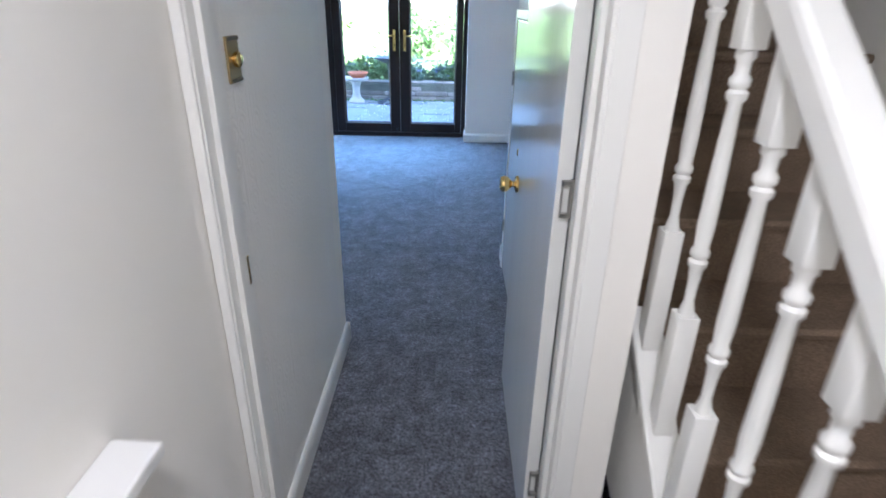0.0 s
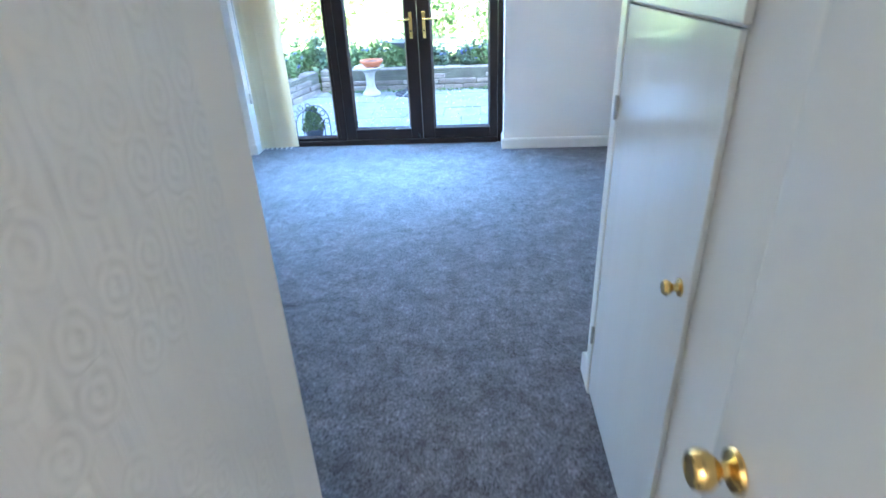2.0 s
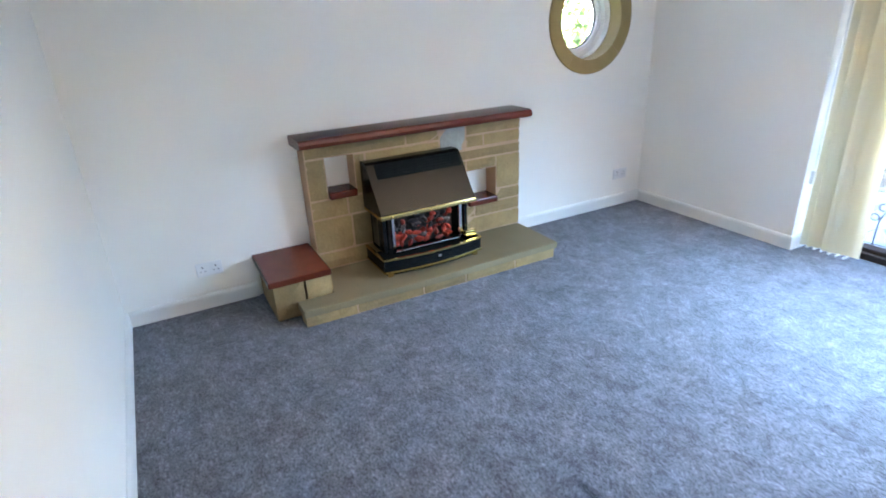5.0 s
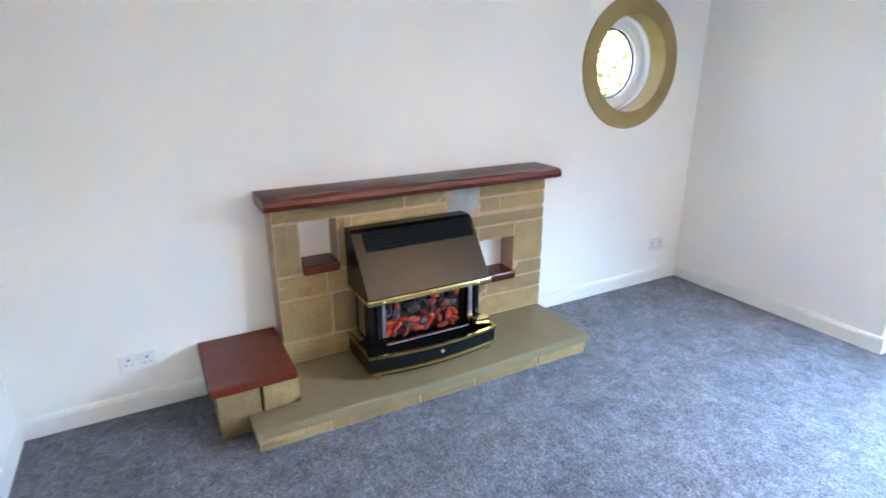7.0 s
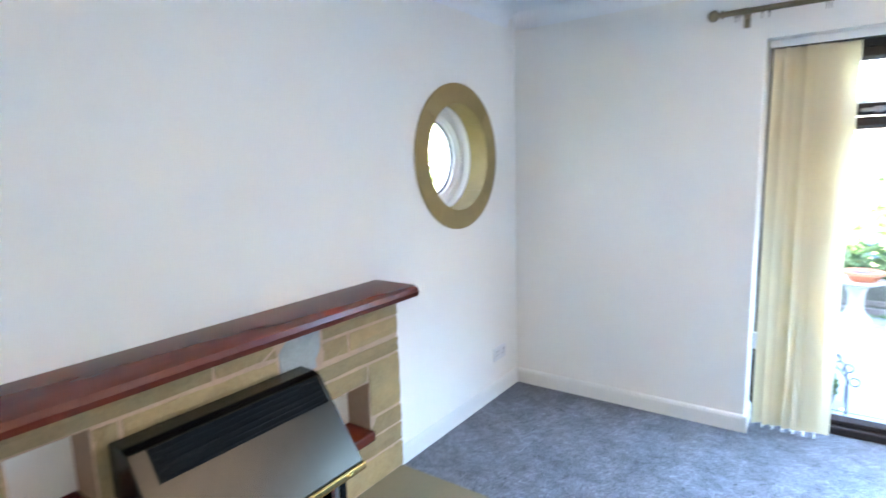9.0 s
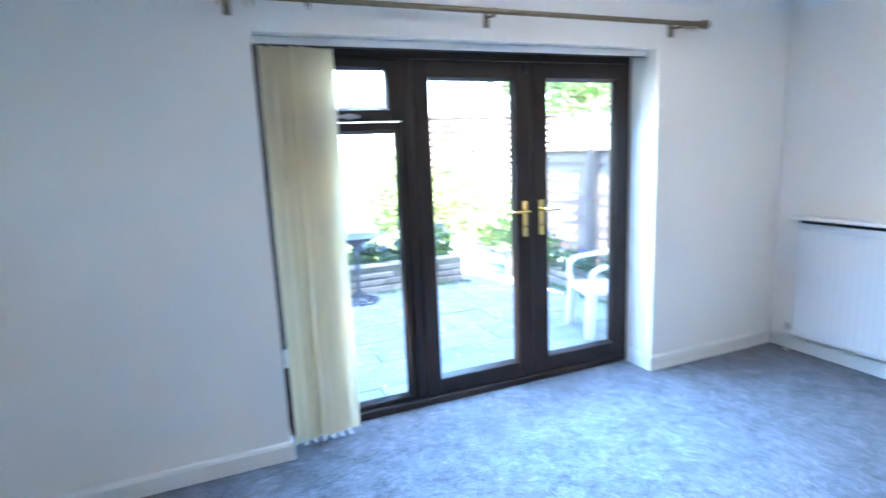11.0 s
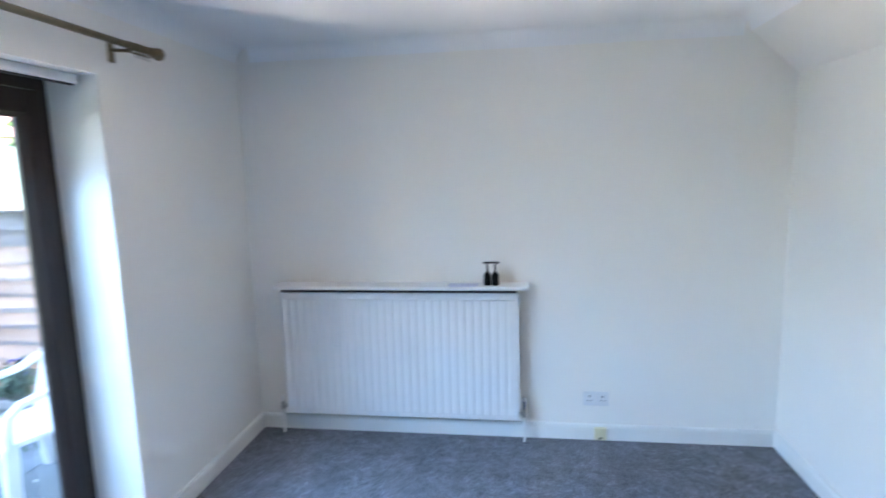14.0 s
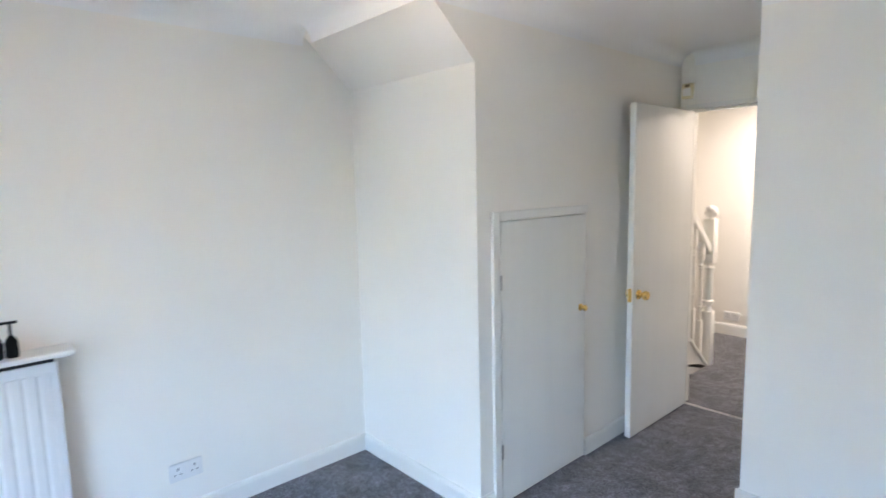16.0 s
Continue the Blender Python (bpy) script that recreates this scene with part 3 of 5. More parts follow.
cuts = [radians(a) for a in (40, 140, 237, 318, 400)]
for a0, a1 in zip(cuts, cuts[1:]):
    part("voussoir", ring_piece(0.286, 0.390, -0.105, 0.012, a0 + 0.006, a1 - 0.006, 18), RINGSTONE, rw, smooth=True)
part("joint", ring_piece(0.289, 0.387, -0.103, 0.009, 0, 2 * math.pi, 60), MORTAR, rw, smooth=True)
part("inner_reveal", ring_piece(0.278, 0.386, -0.20, -0.107, 0, 2 * math.pi, 60), SATIN, rw, "white painted inner reveal", smooth=True)
part("window_frame", ring_piece(0.235, 0.278, -0.20, -0.150, 0, 2 * math.pi, 60), SATIN, rw, "white round window frame", smooth=True)
part("sash_ring", ring_piece(0.215, 0.252, -0.215, -0.165, 0, 2 * math.pi, 60), SATIN, rw, smooth=True)
part("outer_reveal", ring_piece(0.286, 0.385, -0.30, -0.20, 0, 2 * math.pi, 60), PAINT, rw, smooth=True)
part("gasket", ring_piece(0.205, 0.217, -0.20, -0.188, 0, 2 * math.pi, 60), RUBBER, rw, smooth=True)
g = part("pane", lathe(bmesh.new(), [(0.212, 0), (0.212, 0.005)], pose(-0.197, 0, 0, 0, 90, 0), 48), GLASS, rw)
g.visible_shadow = False

# ---- fireplace ----
fp = thing("stone_fireplace", pose(0, 0, 0), "buff stone fireplace with a dark mahogany mantel shelf", "fireplace")
SX = -3.40
N1, N2 = (4.085, 4.265, 0.575, 0.83), (5.06, 5.30, 0.335, 0.585)
ys = [3.965, N1[0], N1[1], N2[0], N2[1], 5.495]
holes = {1: [(0.12, N1[2]), (N1[3], 0.91)], 3: [(0.12, N2[2]), (N2[3], 0.91)]}
for k in range(5):
    for z0, z1 in holes.get(k, [(0.12, 0.91)]):
        part("mortar_core", B(XW + 0.002, ys[k], z0, SX - 0.0105, ys[k + 1], z1), MORTAR, fp)
part("niche_back", B(XW + 0.002, N1[0], N1[2], XW + 0.012, N1[1], N1[3]), PAINT, fp)
part("niche_back", B(XW + 0.002, N2[0], N2[2], XW + 0.012, N2[1], N2[3]), PAINT, fp)


def stone_block(y0, y1, z0, z1, x0=XW + 0.002, x1=SX, seed=0, material=None):
    """A rough faced block, its front pushed in and out."""
    rnd = random.Random(seed)
    bm = bmesh.new()
    g = 0.0065
    ny, nz = max(2, int((y1 - y0) / 0.06)), max(2, int((z1 - z0) / 0.05))
    grid = []
    for i in range(ny + 1):
        col = []
        for j in range(nz + 1):
            edge = i in (0, ny) or j in (0, nz)
            col.append(bm.verts.new((x1 - (0.008 if edge else 0.0) + rnd.uniform(-0.004, 0.004),
                                     y0 + g + (y1 - y0 - 2 * g) * i / ny + (0 if edge else rnd.uniform(-0.006, 0.006)),
                                     z0 + g + (z1 - z0 - 2 * g) * j / nz + (0 if edge else rnd.uniform(-0.006, 0.006)))))
        grid.append(col)
    for i in range(ny):
        for j in range(nz):
            bm.faces.new((grid[i][j], grid[i + 1][j], grid[i + 1][j + 1], grid[i][j + 1]))
    rim = [grid[i][0] for i in range(ny + 1)] + [grid[ny][j] for j in range(1, nz + 1)] + [grid[i][nz] for i in range(ny - 1, -1, -1)] + [grid[0][j] for j in range(nz - 1, 0, -1)]
    back = [bm.verts.new((x0, v.co.y, v.co.z)) for v in rim]
    n = len(rim)
    for i in range(n):
        bm.faces.new((rim[i], rim[(i + 1) % n], back[(i + 1) % n], back[i]))
    return bm


STONES = (
    (3.965, 4.62, 0.83, 0.912), (4.62, 4.86, 0.83, 0.912), (4.86, 5.06, 0.735, 0.912), (5.06, 5.505, 0.83, 0.912),
    (5.06, 5.20, 0.745, 0.83), (5.20, 5.505, 0.745, 0.83), (4.86, 5.505, 0.665, 0.735), (5.06, 5.505, 0.735, 0.745),
    (3.965, 4.085, 0.575, 0.83), (4.265, 4.34, 0.575, 0.83), (4.34, 4.86, 0.745, 0.83),
    (4.34, 4.86, 0.60, 0.745), (4.86, 5.06, 0.585, 0.665), (5.06, 5.30, 0.585, 0.665), (5.30, 5.505, 0.42, 0.665),
    (3.965, 4.20, 0.455, 0.575), (4.20, 4.40, 0.455, 0.575), (3.965, 4.215, 0.235, 0.455), (4.215, 4.40, 0.235, 0.455),
    (3.965, 4.40, 0.12, 0.235), (4.40, 4.86, 0.12, 0.60), (4.86, 5.06, 0.335, 0.585), (5.30, 5.505, 0.335, 0.42),
    (4.86, 5.12, 0.245, 0.335), (5.12, 5.505, 0.245, 0.335), (4.86, 5.03, 0.12, 0.245), (5.03, 5.505, 0.12, 0.245),
)
GREYSTONE = mat("grey_sandstone", (0.34, 0.335, 0.30), 0.85, var=0.1, scale=9, fine=0.08, bump=0.6, bump_scale=45, dist=0.005)
for k, (y0, y1, z0, z1) in enumerate(STONES):
    if z1 - z0 > 0.03:
        part("stone", stone_block(y0, y1, z0, z1, seed=k), GREYSTONE if k == 2 else STONE, fp)
prof = [(XW + 0.001, 0.912), (-3.328, 0.912), (-3.308, 0.920), (-3.301, 0.940), (-3.308, 0.958), (-3.33, 0.967), (XW + 0.001, 0.967)]
bm = bmesh.new()
prism(bm, [(p[0], p[1]) for p in prof], "y", 3.922, 5.528)
part("mantel_shelf", bm, MAHOG, fp, "polished mahogany mantel shelf with a rounded edge", smooth=True)
for y0, y1, z in ((N1[0], N1[1], N1[2]), (N2[0], N2[1], N2[2])):
    part("niche_sill", B(XW + 0.012, y0 + 0.002, z, SX + 0.022, y1 - 0.002, z + 0.045, bevel=0.008), MAHOG, fp, "mahogany niche sill")
bm = bmesh.new()
prism(bm, [(XW + 0.002, 3.952), (-3.085, 3.952), (-3.085, 3.735), (-2.945, 3.735), (-2.925, 4.5), (-2.95, 5.497), (XW + 0.002, 5.497)], "z", 0.075, 0.12, bevel=0.006)
part("hearth_slab", bm, STONE_TOP, fp, "smooth sandstone hearth slab")
hb = [(3.74, 4.05), (4.05, 4.48), (4.48, 4.78), (4.78, 5.16), (5.16, 5.49)]
for k, (y0, y1) in enumerate(hb):
    part("hearth_stone", stone_block(y0, y1, 0.0, 0.078, x0=-3.07, x1=-2.96, seed=60 + k), STONE, fp)
part("hearth_core", B(XW + 0.002, 3.955, 0.0, -2.975, 5.48, 0.074), MORTAR, fp)
part("plinth_stone", stone_block(3.615, 3.80, 0.0, 0.237, x1=-3.115, seed=81), STONE, fp)
part("plinth_stone", stone_block(3.80, 3.965, 0.0, 0.237, x1=-3.115, seed=82), STONE, fp)
part("plinth_tile", B(XW + 0.002, 3.592, 0.237, -3.075, 3.95, 0.277, bevel=0.007), QUARRY, fp, "glossy red brown tile on the plinth")

# ---- gas fire ----
gf = thing("gas_fire", pose(-3.385, 4.615, 0.12), "bronze hooded gas fire with brass trim and red coloured coals", "gas fire")
HW = 0.322
# local: x out of the wall, y along it
bm = bmesh.new()
prism(bm, [(0.0, 0.36), (0.275, 0.375), (0.285, 0.39), (0.10, 0.655), (0.07, 0.665), (0.0, 0.665)], "y", -HW, HW, bevel=0.004)
part("hood", bm, BRONZE, gf, "bronze metal hood with slanting front")
d = Vector((0.10 - 0.285, 0, 0.655 - 0.39)).normalized()
nrm = Vector((-d.z, 0, d.x)) * -1
bm = bmesh.new()
for a, c, off in ((0.70, 0.99, 0.003),):
    p0 = Vector((0.285, 0, 0.39)) + d * (0.323 * a)
    p1 = Vector((0.285, 0, 0.39)) + d * (0.323 * c)
    q = [p0 + nrm * off, p1 + nrm * off, p1 - nrm * 0.004, p0 - nrm * 0.004]
    prism(bm, [(v.x, v.z) for v in q], "y", -HW + 0.05, HW - 0.02)
grille = part("vent_grille", bm, BLACKMATT, gf, "black louvred vent")
for k in range(5):
    p = Vector((0.285, 0, 0.39)) + d * (0.323 * (0.73 + 0.055 * k)) + nrm * 0.005
    part("louvre", cyl(bmesh.new(), (p.x, -HW + 0.06, p.z), (p.x, HW - 0.03, p.z), 0.004, seg=6), BLACKMATT, grille)
bm = B(0.268, -HW - 0.006, 0.362, 0.294, HW + 0.006, 0.388, bevel=0.005)
box(bm, 0.02, -HW - 0.006, 0.364, 0.268, -HW + 0.004, 0.380, bevel=0.003)
box(bm, 0.02, HW - 0.004, 0.364, 0.268, HW + 0.006, 0.380, bevel=0.003)
part("hood_trim", bm, BRASS, gf, "polished brass trim")
for y in (-0.25, 0.0, 0.25):
    part("trim_stud", lathe(bmesh.new(), [(0.008, 0), (0.008, 0.006), (0.004, 0.009)], pose(0.293, y, 0.375, 0, 90, 0), 10), BRASS, gf, smooth=True)
part("firebox", B(0.0, -0.27, 0.10, 0.13, 0.27, 0.362), BLACKMATT, gf)
for s in (-1, 1):
    part("side_panel", B(0.03, s * 0.285 - 0.012, 0.12, 0.225, s * 0.285 + 0.012, 0.362, bevel=0.003), BLACK, gf)
    part("side_inlay", B(0.07, s * 0.298 - 0.003, 0.15, 0.15, s * 0.298 + 0.003, 0.34, bevel=0.002), BRASS_OLD, gf)
bm = B(0.225, -0.245, 0.115, 0.245, -0.225, 0.36, bevel=0.004)
box(bm, 0.225, 0.225, 0.115, 0.245, 0.245, 0.36, bevel=0.004)
box(bm, 0.225, -0.225, 0.115, 0.245, 0.225, 0.13, bevel=0.004)
part("glass_frame", bm, CHROME, gf, "silver frame of the fire front")
COAL = mat("charred_coal", (0.05, 0.035, 0.03), 0.9, var=0.5, scale=30, bump=0.8, bump_scale=60, dist=0.006, per_object=0.4)
# ember red is base colour only; the coals are unlit
EMBER = mat("red_ember", (0.36, 0.035, 0.014), 0.7, var=0.35, scale=24, bump=0.6, bump_scale=70, dist=0.005, per_object=0.4)
ASH = mat("grey_ash_coal", (0.12, 0.105, 0.10), 0.9, var=0.3, scale=30, bump=0.8, bump_scale=60, dist=0.006)
rnd = random.Random(5)
for k in range(54):
    bm = bmesh.new()
    bmesh.ops.create_icosphere(bm, subdivisions=1, radius=1.0)
    for v in bm.verts:
        v.co *= rnd.uniform(0.75, 1.2)
    bm.transform(pose(0.15 + rnd.uniform(-0.01, 0.05), -0.205 + 0.41 * ((k % 9) + rnd.uniform(0.1, 0.9)) / 9, 0.135 + 0.03 * (k // 9) + rnd.uniform(0, 0.02), rnd.uniform(0, 360), rnd.uniform(0, 360), 0) @ Matrix.Diagonal((0.020, 0.030 * rnd.uniform(0.8, 1.5), 0.017, 1)))
    part("coal", bm, ((EMBER, EMBER, EMBER, EMBER, ASH) if k < 27 else (EMBER, COAL, COAL, ASH, COAL))[rnd.randrange(5)], gf)
part("coal_bed_back", B(0.128, -0.225, 0.11, 0.136, 0.225, 0.36), COAL, gf)


def bowed(x0, bow, w, z0, z1, t):
    """A strip that bows out towards the room, with returns at both ends."""
    bm = bmesh.new()
    n = 14
    outer, inner = [], []
    for k in range(n + 1):
        u = 2 * k / n - 1
        x = x0 + bow * (1 - u * u)
        outer.append((x, w * u))
        inner.append((x - t, (w - t) * u))
    pts = [(0.02, -w)] + outer + [(0.02, w), (0.02, w - t)] + inner[::-1] + [(0.02, -w + t)]
    prism(bm, pts, "z", z0, z1)
    return bm


part("base_tray", bowed(0.312, 0.035, 0.340, 0.044, 0.115, 0.02), BLACK, gf, "black curved fender", smooth=True)
part("base_plate", B(0.02, -0.31, 0.045, 0.29, 0.31, 0.06), BLACKMATT, gf)
part("fender_rail", bowed(0.319, 0.035, 0.347, 0.115, 0.127, 0.014), BRASS, gf, "brass upper rail", smooth=True)
part("fender_rail", bowed(0.317, 0.035, 0.345, 0.032, 0.044, 0.02), BRASS, gf, "brass lower rail", smooth=True)
part("plinth", bowed(0.295, 0.032, 0.32, 0.008, 0.032, 0.02), BLACK, gf, smooth=True)
for y in (-0.30, 0.30):
    part("foot", B(0.26, y - 0.018, 0.0, 0.310, y + 0.018, 0.04, bevel=0.004), BRASS, gf)
part("badge", lathe(bmesh.new(), [(0.009, 0), (0.009, 0.004)], pose(0.346, 0.02, 0.083, 0, 90, 0), 14), STEEL, gf)
part("control_cover", B(0.245, 0.245, 0.128, 0.285, 0.325, 0.17, bevel=0.004), BRASS, gf)

# ---- radiator and its shelf ----
ra = thing("radiator", pose(0, 0, 0), "white ribbed panel radiator on the wall", "radiator")
RY0, RY1, RZ0, RZ1 = 5.24, 6.685, 0.135, 0.91
RX = 1.165
bm = bmesh.new()
n = 29
cols = []
for k in range(n * 4 + 1):
    y = RY0 + 0.03 + (RY1 - RY0 - 0.06) * k / (n * 4)
    x = RX + (0.0, 0.0, 0.0, 0.0042)[k % 4]
    cols.append((x, y))
rows = []
for z, push in ((RZ0 + 0.03, 0), (RZ0 + 0.045, 0), (RZ1 - 0.06, 0), (RZ1 - 0.045, 0)):
    rows.append([bm.verts.new((min(RX + 0.006, x + push) if push else x, y, z)) for x, y in cols])
for a, c in zip(rows, rows[1:]):
    for k in range(len(cols) - 1):
        bm.faces.new((a[k], a[k + 1], c[k + 1], c[k]))
part("ribbed_front", bm, SATIN, ra)
bm = B(RX + 0.004, RY0, RZ0 + 0.012, RX + 0.022, RY0 + 0.03, RZ1 - 0.02, bevel=0.003)
box(bm, RX + 0.004, RY1 - 0.03, RZ0 + 0.012, RX + 0.022, RY1, RZ1 - 0.02, bevel=0.003)
box(bm, RX + 0.003, RY0, RZ0, RX + 0.022, RY1, RZ0 + 0.031, bevel=0.004)
box(bm, RX + 0.003, RY0, RZ1 - 0.046, RX + 0.022, RY1, RZ1 - 0.002, bevel=0.004)
box(bm, RX + 0.012, RY0 + 0.01, RZ0 + 0.01, RX + 0.02, RY1 - 0.01, RZ1 - 0.01)
part("panel_frame", bm, SATIN, ra)
bm = B(RX + 0.022, RY0 + 0.02, RZ0 + 0.04, XE, RY0 + 0.05, RZ1 - 0.05)
part("mount", box(bmesh.new(), RX + 0.022, RY1 - 0.05, RZ0 + 0.04, XE, RY1 - 0.02, RZ1 - 0.05), SATIN, ra)
part("mount", bm, SATIN, ra)
for y, s, tall in ((RY0, -1, True), (RY1, 1, False)):
    yy = y + s * 0.03
    xv = RX + 0.018
    bm = cyl(bmesh.new(), (xv, y - s * 0.005, 0.175), (xv, yy, 0.175), 0.009, seg=14)
    cyl(bm, (xv, yy, 0.155), (xv, yy, 0.205), 0.012, seg=14)
    v = part("valve", bm, STEEL, ra, "metal radiator valve", smooth=True)
    if tall:
        part("valve_cap", lathe(bmesh.new(), [(0.013, 0), (0.015, 0.004), (0.015, 0.05), (0.011, 0.062), (0.009, 0.075)], pose(xv, yy, 0.205), 16), CHROME, v, smooth=True)
    else:
        part("valve_cap", lathe(bmesh.new(), [(0.010, 0), (0.011, 0.03), (0.007, 0.036)], pose(xv, yy, 0.205), 16), PLASTIC, v, smooth=True)
    part("pipe", cyl(bmesh.new(), (xv, yy, 0.0), (xv, yy, 0.158), 0.0075, seg=12), GLOSS, ra, smooth=True)
sh = thing("radiator_shelf", pose(0, 0, 0), "white painted shelf on the wall above the radiator", "shelf")
part("board", B(1.108, 5.185, 0.936, XE, 6.70, 0.957, bevel=0.005), SATIN, sh)
# shade in the gap above the radiator, put in as a near-black box
part("sealing_strip", B(1.173, 5.25, 0.905, XE - 0.001, 6.675, 0.9355), HOLE_AND_SHADE, sh, "dark strip for the shade under the shelf board")

for y in (5.372, 5.416):
    t = thing("hand_pump_bottle", pose(1.165, y, 0.957), "small black bottle with a T-shaped top on the shelf", "bottle", "bottles on the radiator shelf")
    part("body", lathe(bmesh.new(), [(0.019, 0), (0.021, 0.006), (0.021, 0.055), (0.017, 0.07), (0.009, 0.078), (0.007, 0.082)]), BLACKMATT, t, smooth=True)
    part("stem", cyl(bmesh.new(), (0, 0, 0.08), (0, 0, 0.128), 0.005, seg=10), BLACKMATT, t, smooth=True)
    part("crossbar", B(-0.006, -0.024, 0.126, 0.006, 0.024, 0.136, bevel=0.003), BLACKMATT, t)
solid("paper_leaflet", box(bmesh.new(), 1.115, 5.47, 0.9575, 1.195, 5.64, 0.961), mat("pale_paper", (0.60, 0.62, 0.74), 0.7, var=0.03, scale=12), "pale folded leaflet lying on the radiator shelf", "leaflet")


# ---- sockets and switches ----
def wall_socket(m, label, gangs=2, group="wall sockets"):
    """A socket plate; its own x is out of the wall, y along it."""
    s = thing("wall_socket", m, label, "socket", group)
    w = 0.0735 * gangs
    part("plate", B(0, -w / 2, -0.043, 0.009, w / 2, 0.043, bevel=0.003), PLASTIC_G, s)
    for g in range(gangs):
        c = (g - (gangs - 1) / 2) * 0.0735
        f = part("socket_face", B(0.009, c - 0.032, -0.037, 0.0105, c + 0.032, 0.037, bevel=0.0005), PLASTIC_G, s)
        bm = B(0.0104, c - 0.004, 0.010, 0.0114, c + 0.004, 0.022)
        box(bm, 0.0104, c - 0.016, -0.012, 0.0114, c - 0.008, -0.007)
        box(bm, 0.0104, c + 0.008, -0.012, 0.0114, c + 0.016, -0.007)
        part("pin_holes", bm, SLOT, f)
        part("rocker", B(0.0104, c + 0.012, 0.008, 0.0135, c + 0.024, 0.026, bevel=0.001), PLASTIC_G, f)
    return s


wall_socket(pose(XE, 4.79, 0.255, 0, 0, 180), "white double wall socket above the skirting")
wall_socket(pose(XW, 3.345, 0.25), "white double wall socket beside the fireplace")
wall_socket(pose(XW, 6.65, 0.275), "white double wall socket near the room corner")
wall_socket(pose(0.62, YH, 0.19, 0, 0, 90), "white double wall socket low on the hall wall")
t = thing("phone_point", pose(XE - 0.016, 4.765, 0.047, 0, 0, 180), "small yellowed phone box on the skirting", "phone point")
part("case", B(0, -0.034, -0.038, 0.022, 0.034, 0.038, bevel=0.005), PLASTIC_Y, t)
part("port", B(0.0215, -0.008, -0.03, 0.0225, 0.008, -0.018), HOLE_AND_SHADE, t)
t = thing("light_switch", pose(XC, 1.915, 1.338), "antique brass dimmer switch plate with a round knob", "light switch")
part("plate", B(0, -0.033, -0.047, 0.006, 0.033, 0.047, bevel=0.002), BRASS_PALE, t)
part("knob", lathe(bmesh.new(), [(0.013, 0), (0.016, 0.003), (0.016, 0.011), (0.012, 0.014)], pose(0.006, 0.0, 0.0, 0, 90, 0), 24), BRASS, t, smooth=True)
for z in (-0.042, 0.042):
    part("edge_bead", B(0.006, -0.031, z - 0.004, 0.009, 0.031, z + 0.004, bevel=0.0012), BRASS_OLD, t, "dark rope-edged bead")
t = thing("door_chime", pose(0.245, YD1, 2.115), "small cream and brass bell box above the door", "door bell")
part("case", B(-0.034, 0, -0.045, 0.034, 0.03, 0.05, bevel=0.004), PLASTIC_Y, t)
part("cover", B(-0.026, 0.03, -0.03, 0.026, 0.036, 0.02, bevel=0.003), PLASTIC, t)
part("button", B(-0.014, 0.03, 0.026, 0.014, 0.037, 0.042, bevel=0.002), BRASS_OLD, t)


# ---- doors ----
def knob_set(parent, y, z, x_face, x_back):
    """A brass knob with a rose on each face of a door."""
    for x, s in ((x_face, -1), (x_back, 1)):
        r = part("rose", lathe(bmesh.new(), [(0.029, 0), (0.030, 0.002), (0.028, 0.008), (0.014, 0.012), (0.011, 0.013)], pose(x, y, z, 0, 90 * s, 0), 28), BRASS, parent, smooth=True)
        k = 1.0 if s < 0 else 0.55
        part("knob", lathe(bmesh.new(), [(0.011, 0.010 * k), (0.011, 0.022 * k), (0.018, 0.028 * k), (0.026, 0.038 * k), (0.028, 0.050 * k), (0.024, 0.060 * k), (0.020, 0.062 * k), (0.012, 0.059 * k)], pose(x, y, z, 0, 90 * s, 0), 28), BRASS, r, smooth=True)


dr = thing("door_1", pose(0.232, 1.848, 0.0, 0, 0, -0.4), "white gloss painted flush door standing open", "door")
dr["kind"] = "structure"
# local: leaf runs along y from the hinge, its room side towards +x
part("leaf", B(-0.036, 0.004, 0.012, 0.0, 0.750, 1.985, bevel=0.002), DOORPAINT, dr, "white gloss painted leaf")
knob_set(dr, 0.685, 0.882, -0.036, 0.0)
part("latch_plate", B(-0.030, 0.7498, 0.845, -0.008, 0.7515, 0.925), BRASS, dr)


def hinge(parent, x, y, z, s=1):
    bm = cyl(bmesh.new(), (x, y, z - 0.05), (x, y, z + 0.05), 0.006, seg=12)
    h = part("hinge", bm, STEEL, parent, "steel butt hinge", smooth=True)
    part("hinge_flap", B(x - 0.030, y - 0.0045, z - 0.05, x - 0.004, y - 0.003, z + 0.05), STEEL, h)
    return h


fr = thing("door_frame_1", pose(0, 0, 0), "white gloss painted door lining and architrave", "door frame")
fr["kind"] = "structure"
part("lining", B(DX0 - 0.03, YD0 - 0.002, 0, DX0, YD1 + 0.002, DZ + 0.03), GLOSS, fr)
part("lining", B(DX1 + 0.002, YD0 - 0.002, 0, DX1 + 0.03, YD1 + 0.002, DZ + 0.03), GLOSS, fr)
part("lining", B(DX0, YD0 - 0.002, DZ, DX1 + 0.002, YD1 + 0.002, DZ + 0.03), GLOSS, fr)
part("stop", B(DX0, YD0 + 0.03, 0, DX0 + 0.013, YD0 + 0.072, DZ, bevel=0.002), GLOSS, fr)
part("stop", B(DX1 - 0.011, YD0 + 0.03, 0, DX1 + 0.002, YD0 + 0.072, DZ, bevel=0.002), GLOSS, fr)
part("stop", B(DX0 + 0.013, YD0 + 0.03, DZ - 0.013, DX1 - 0.011, YD0 + 0.072, DZ, bevel=0.002), GLOSS, fr)
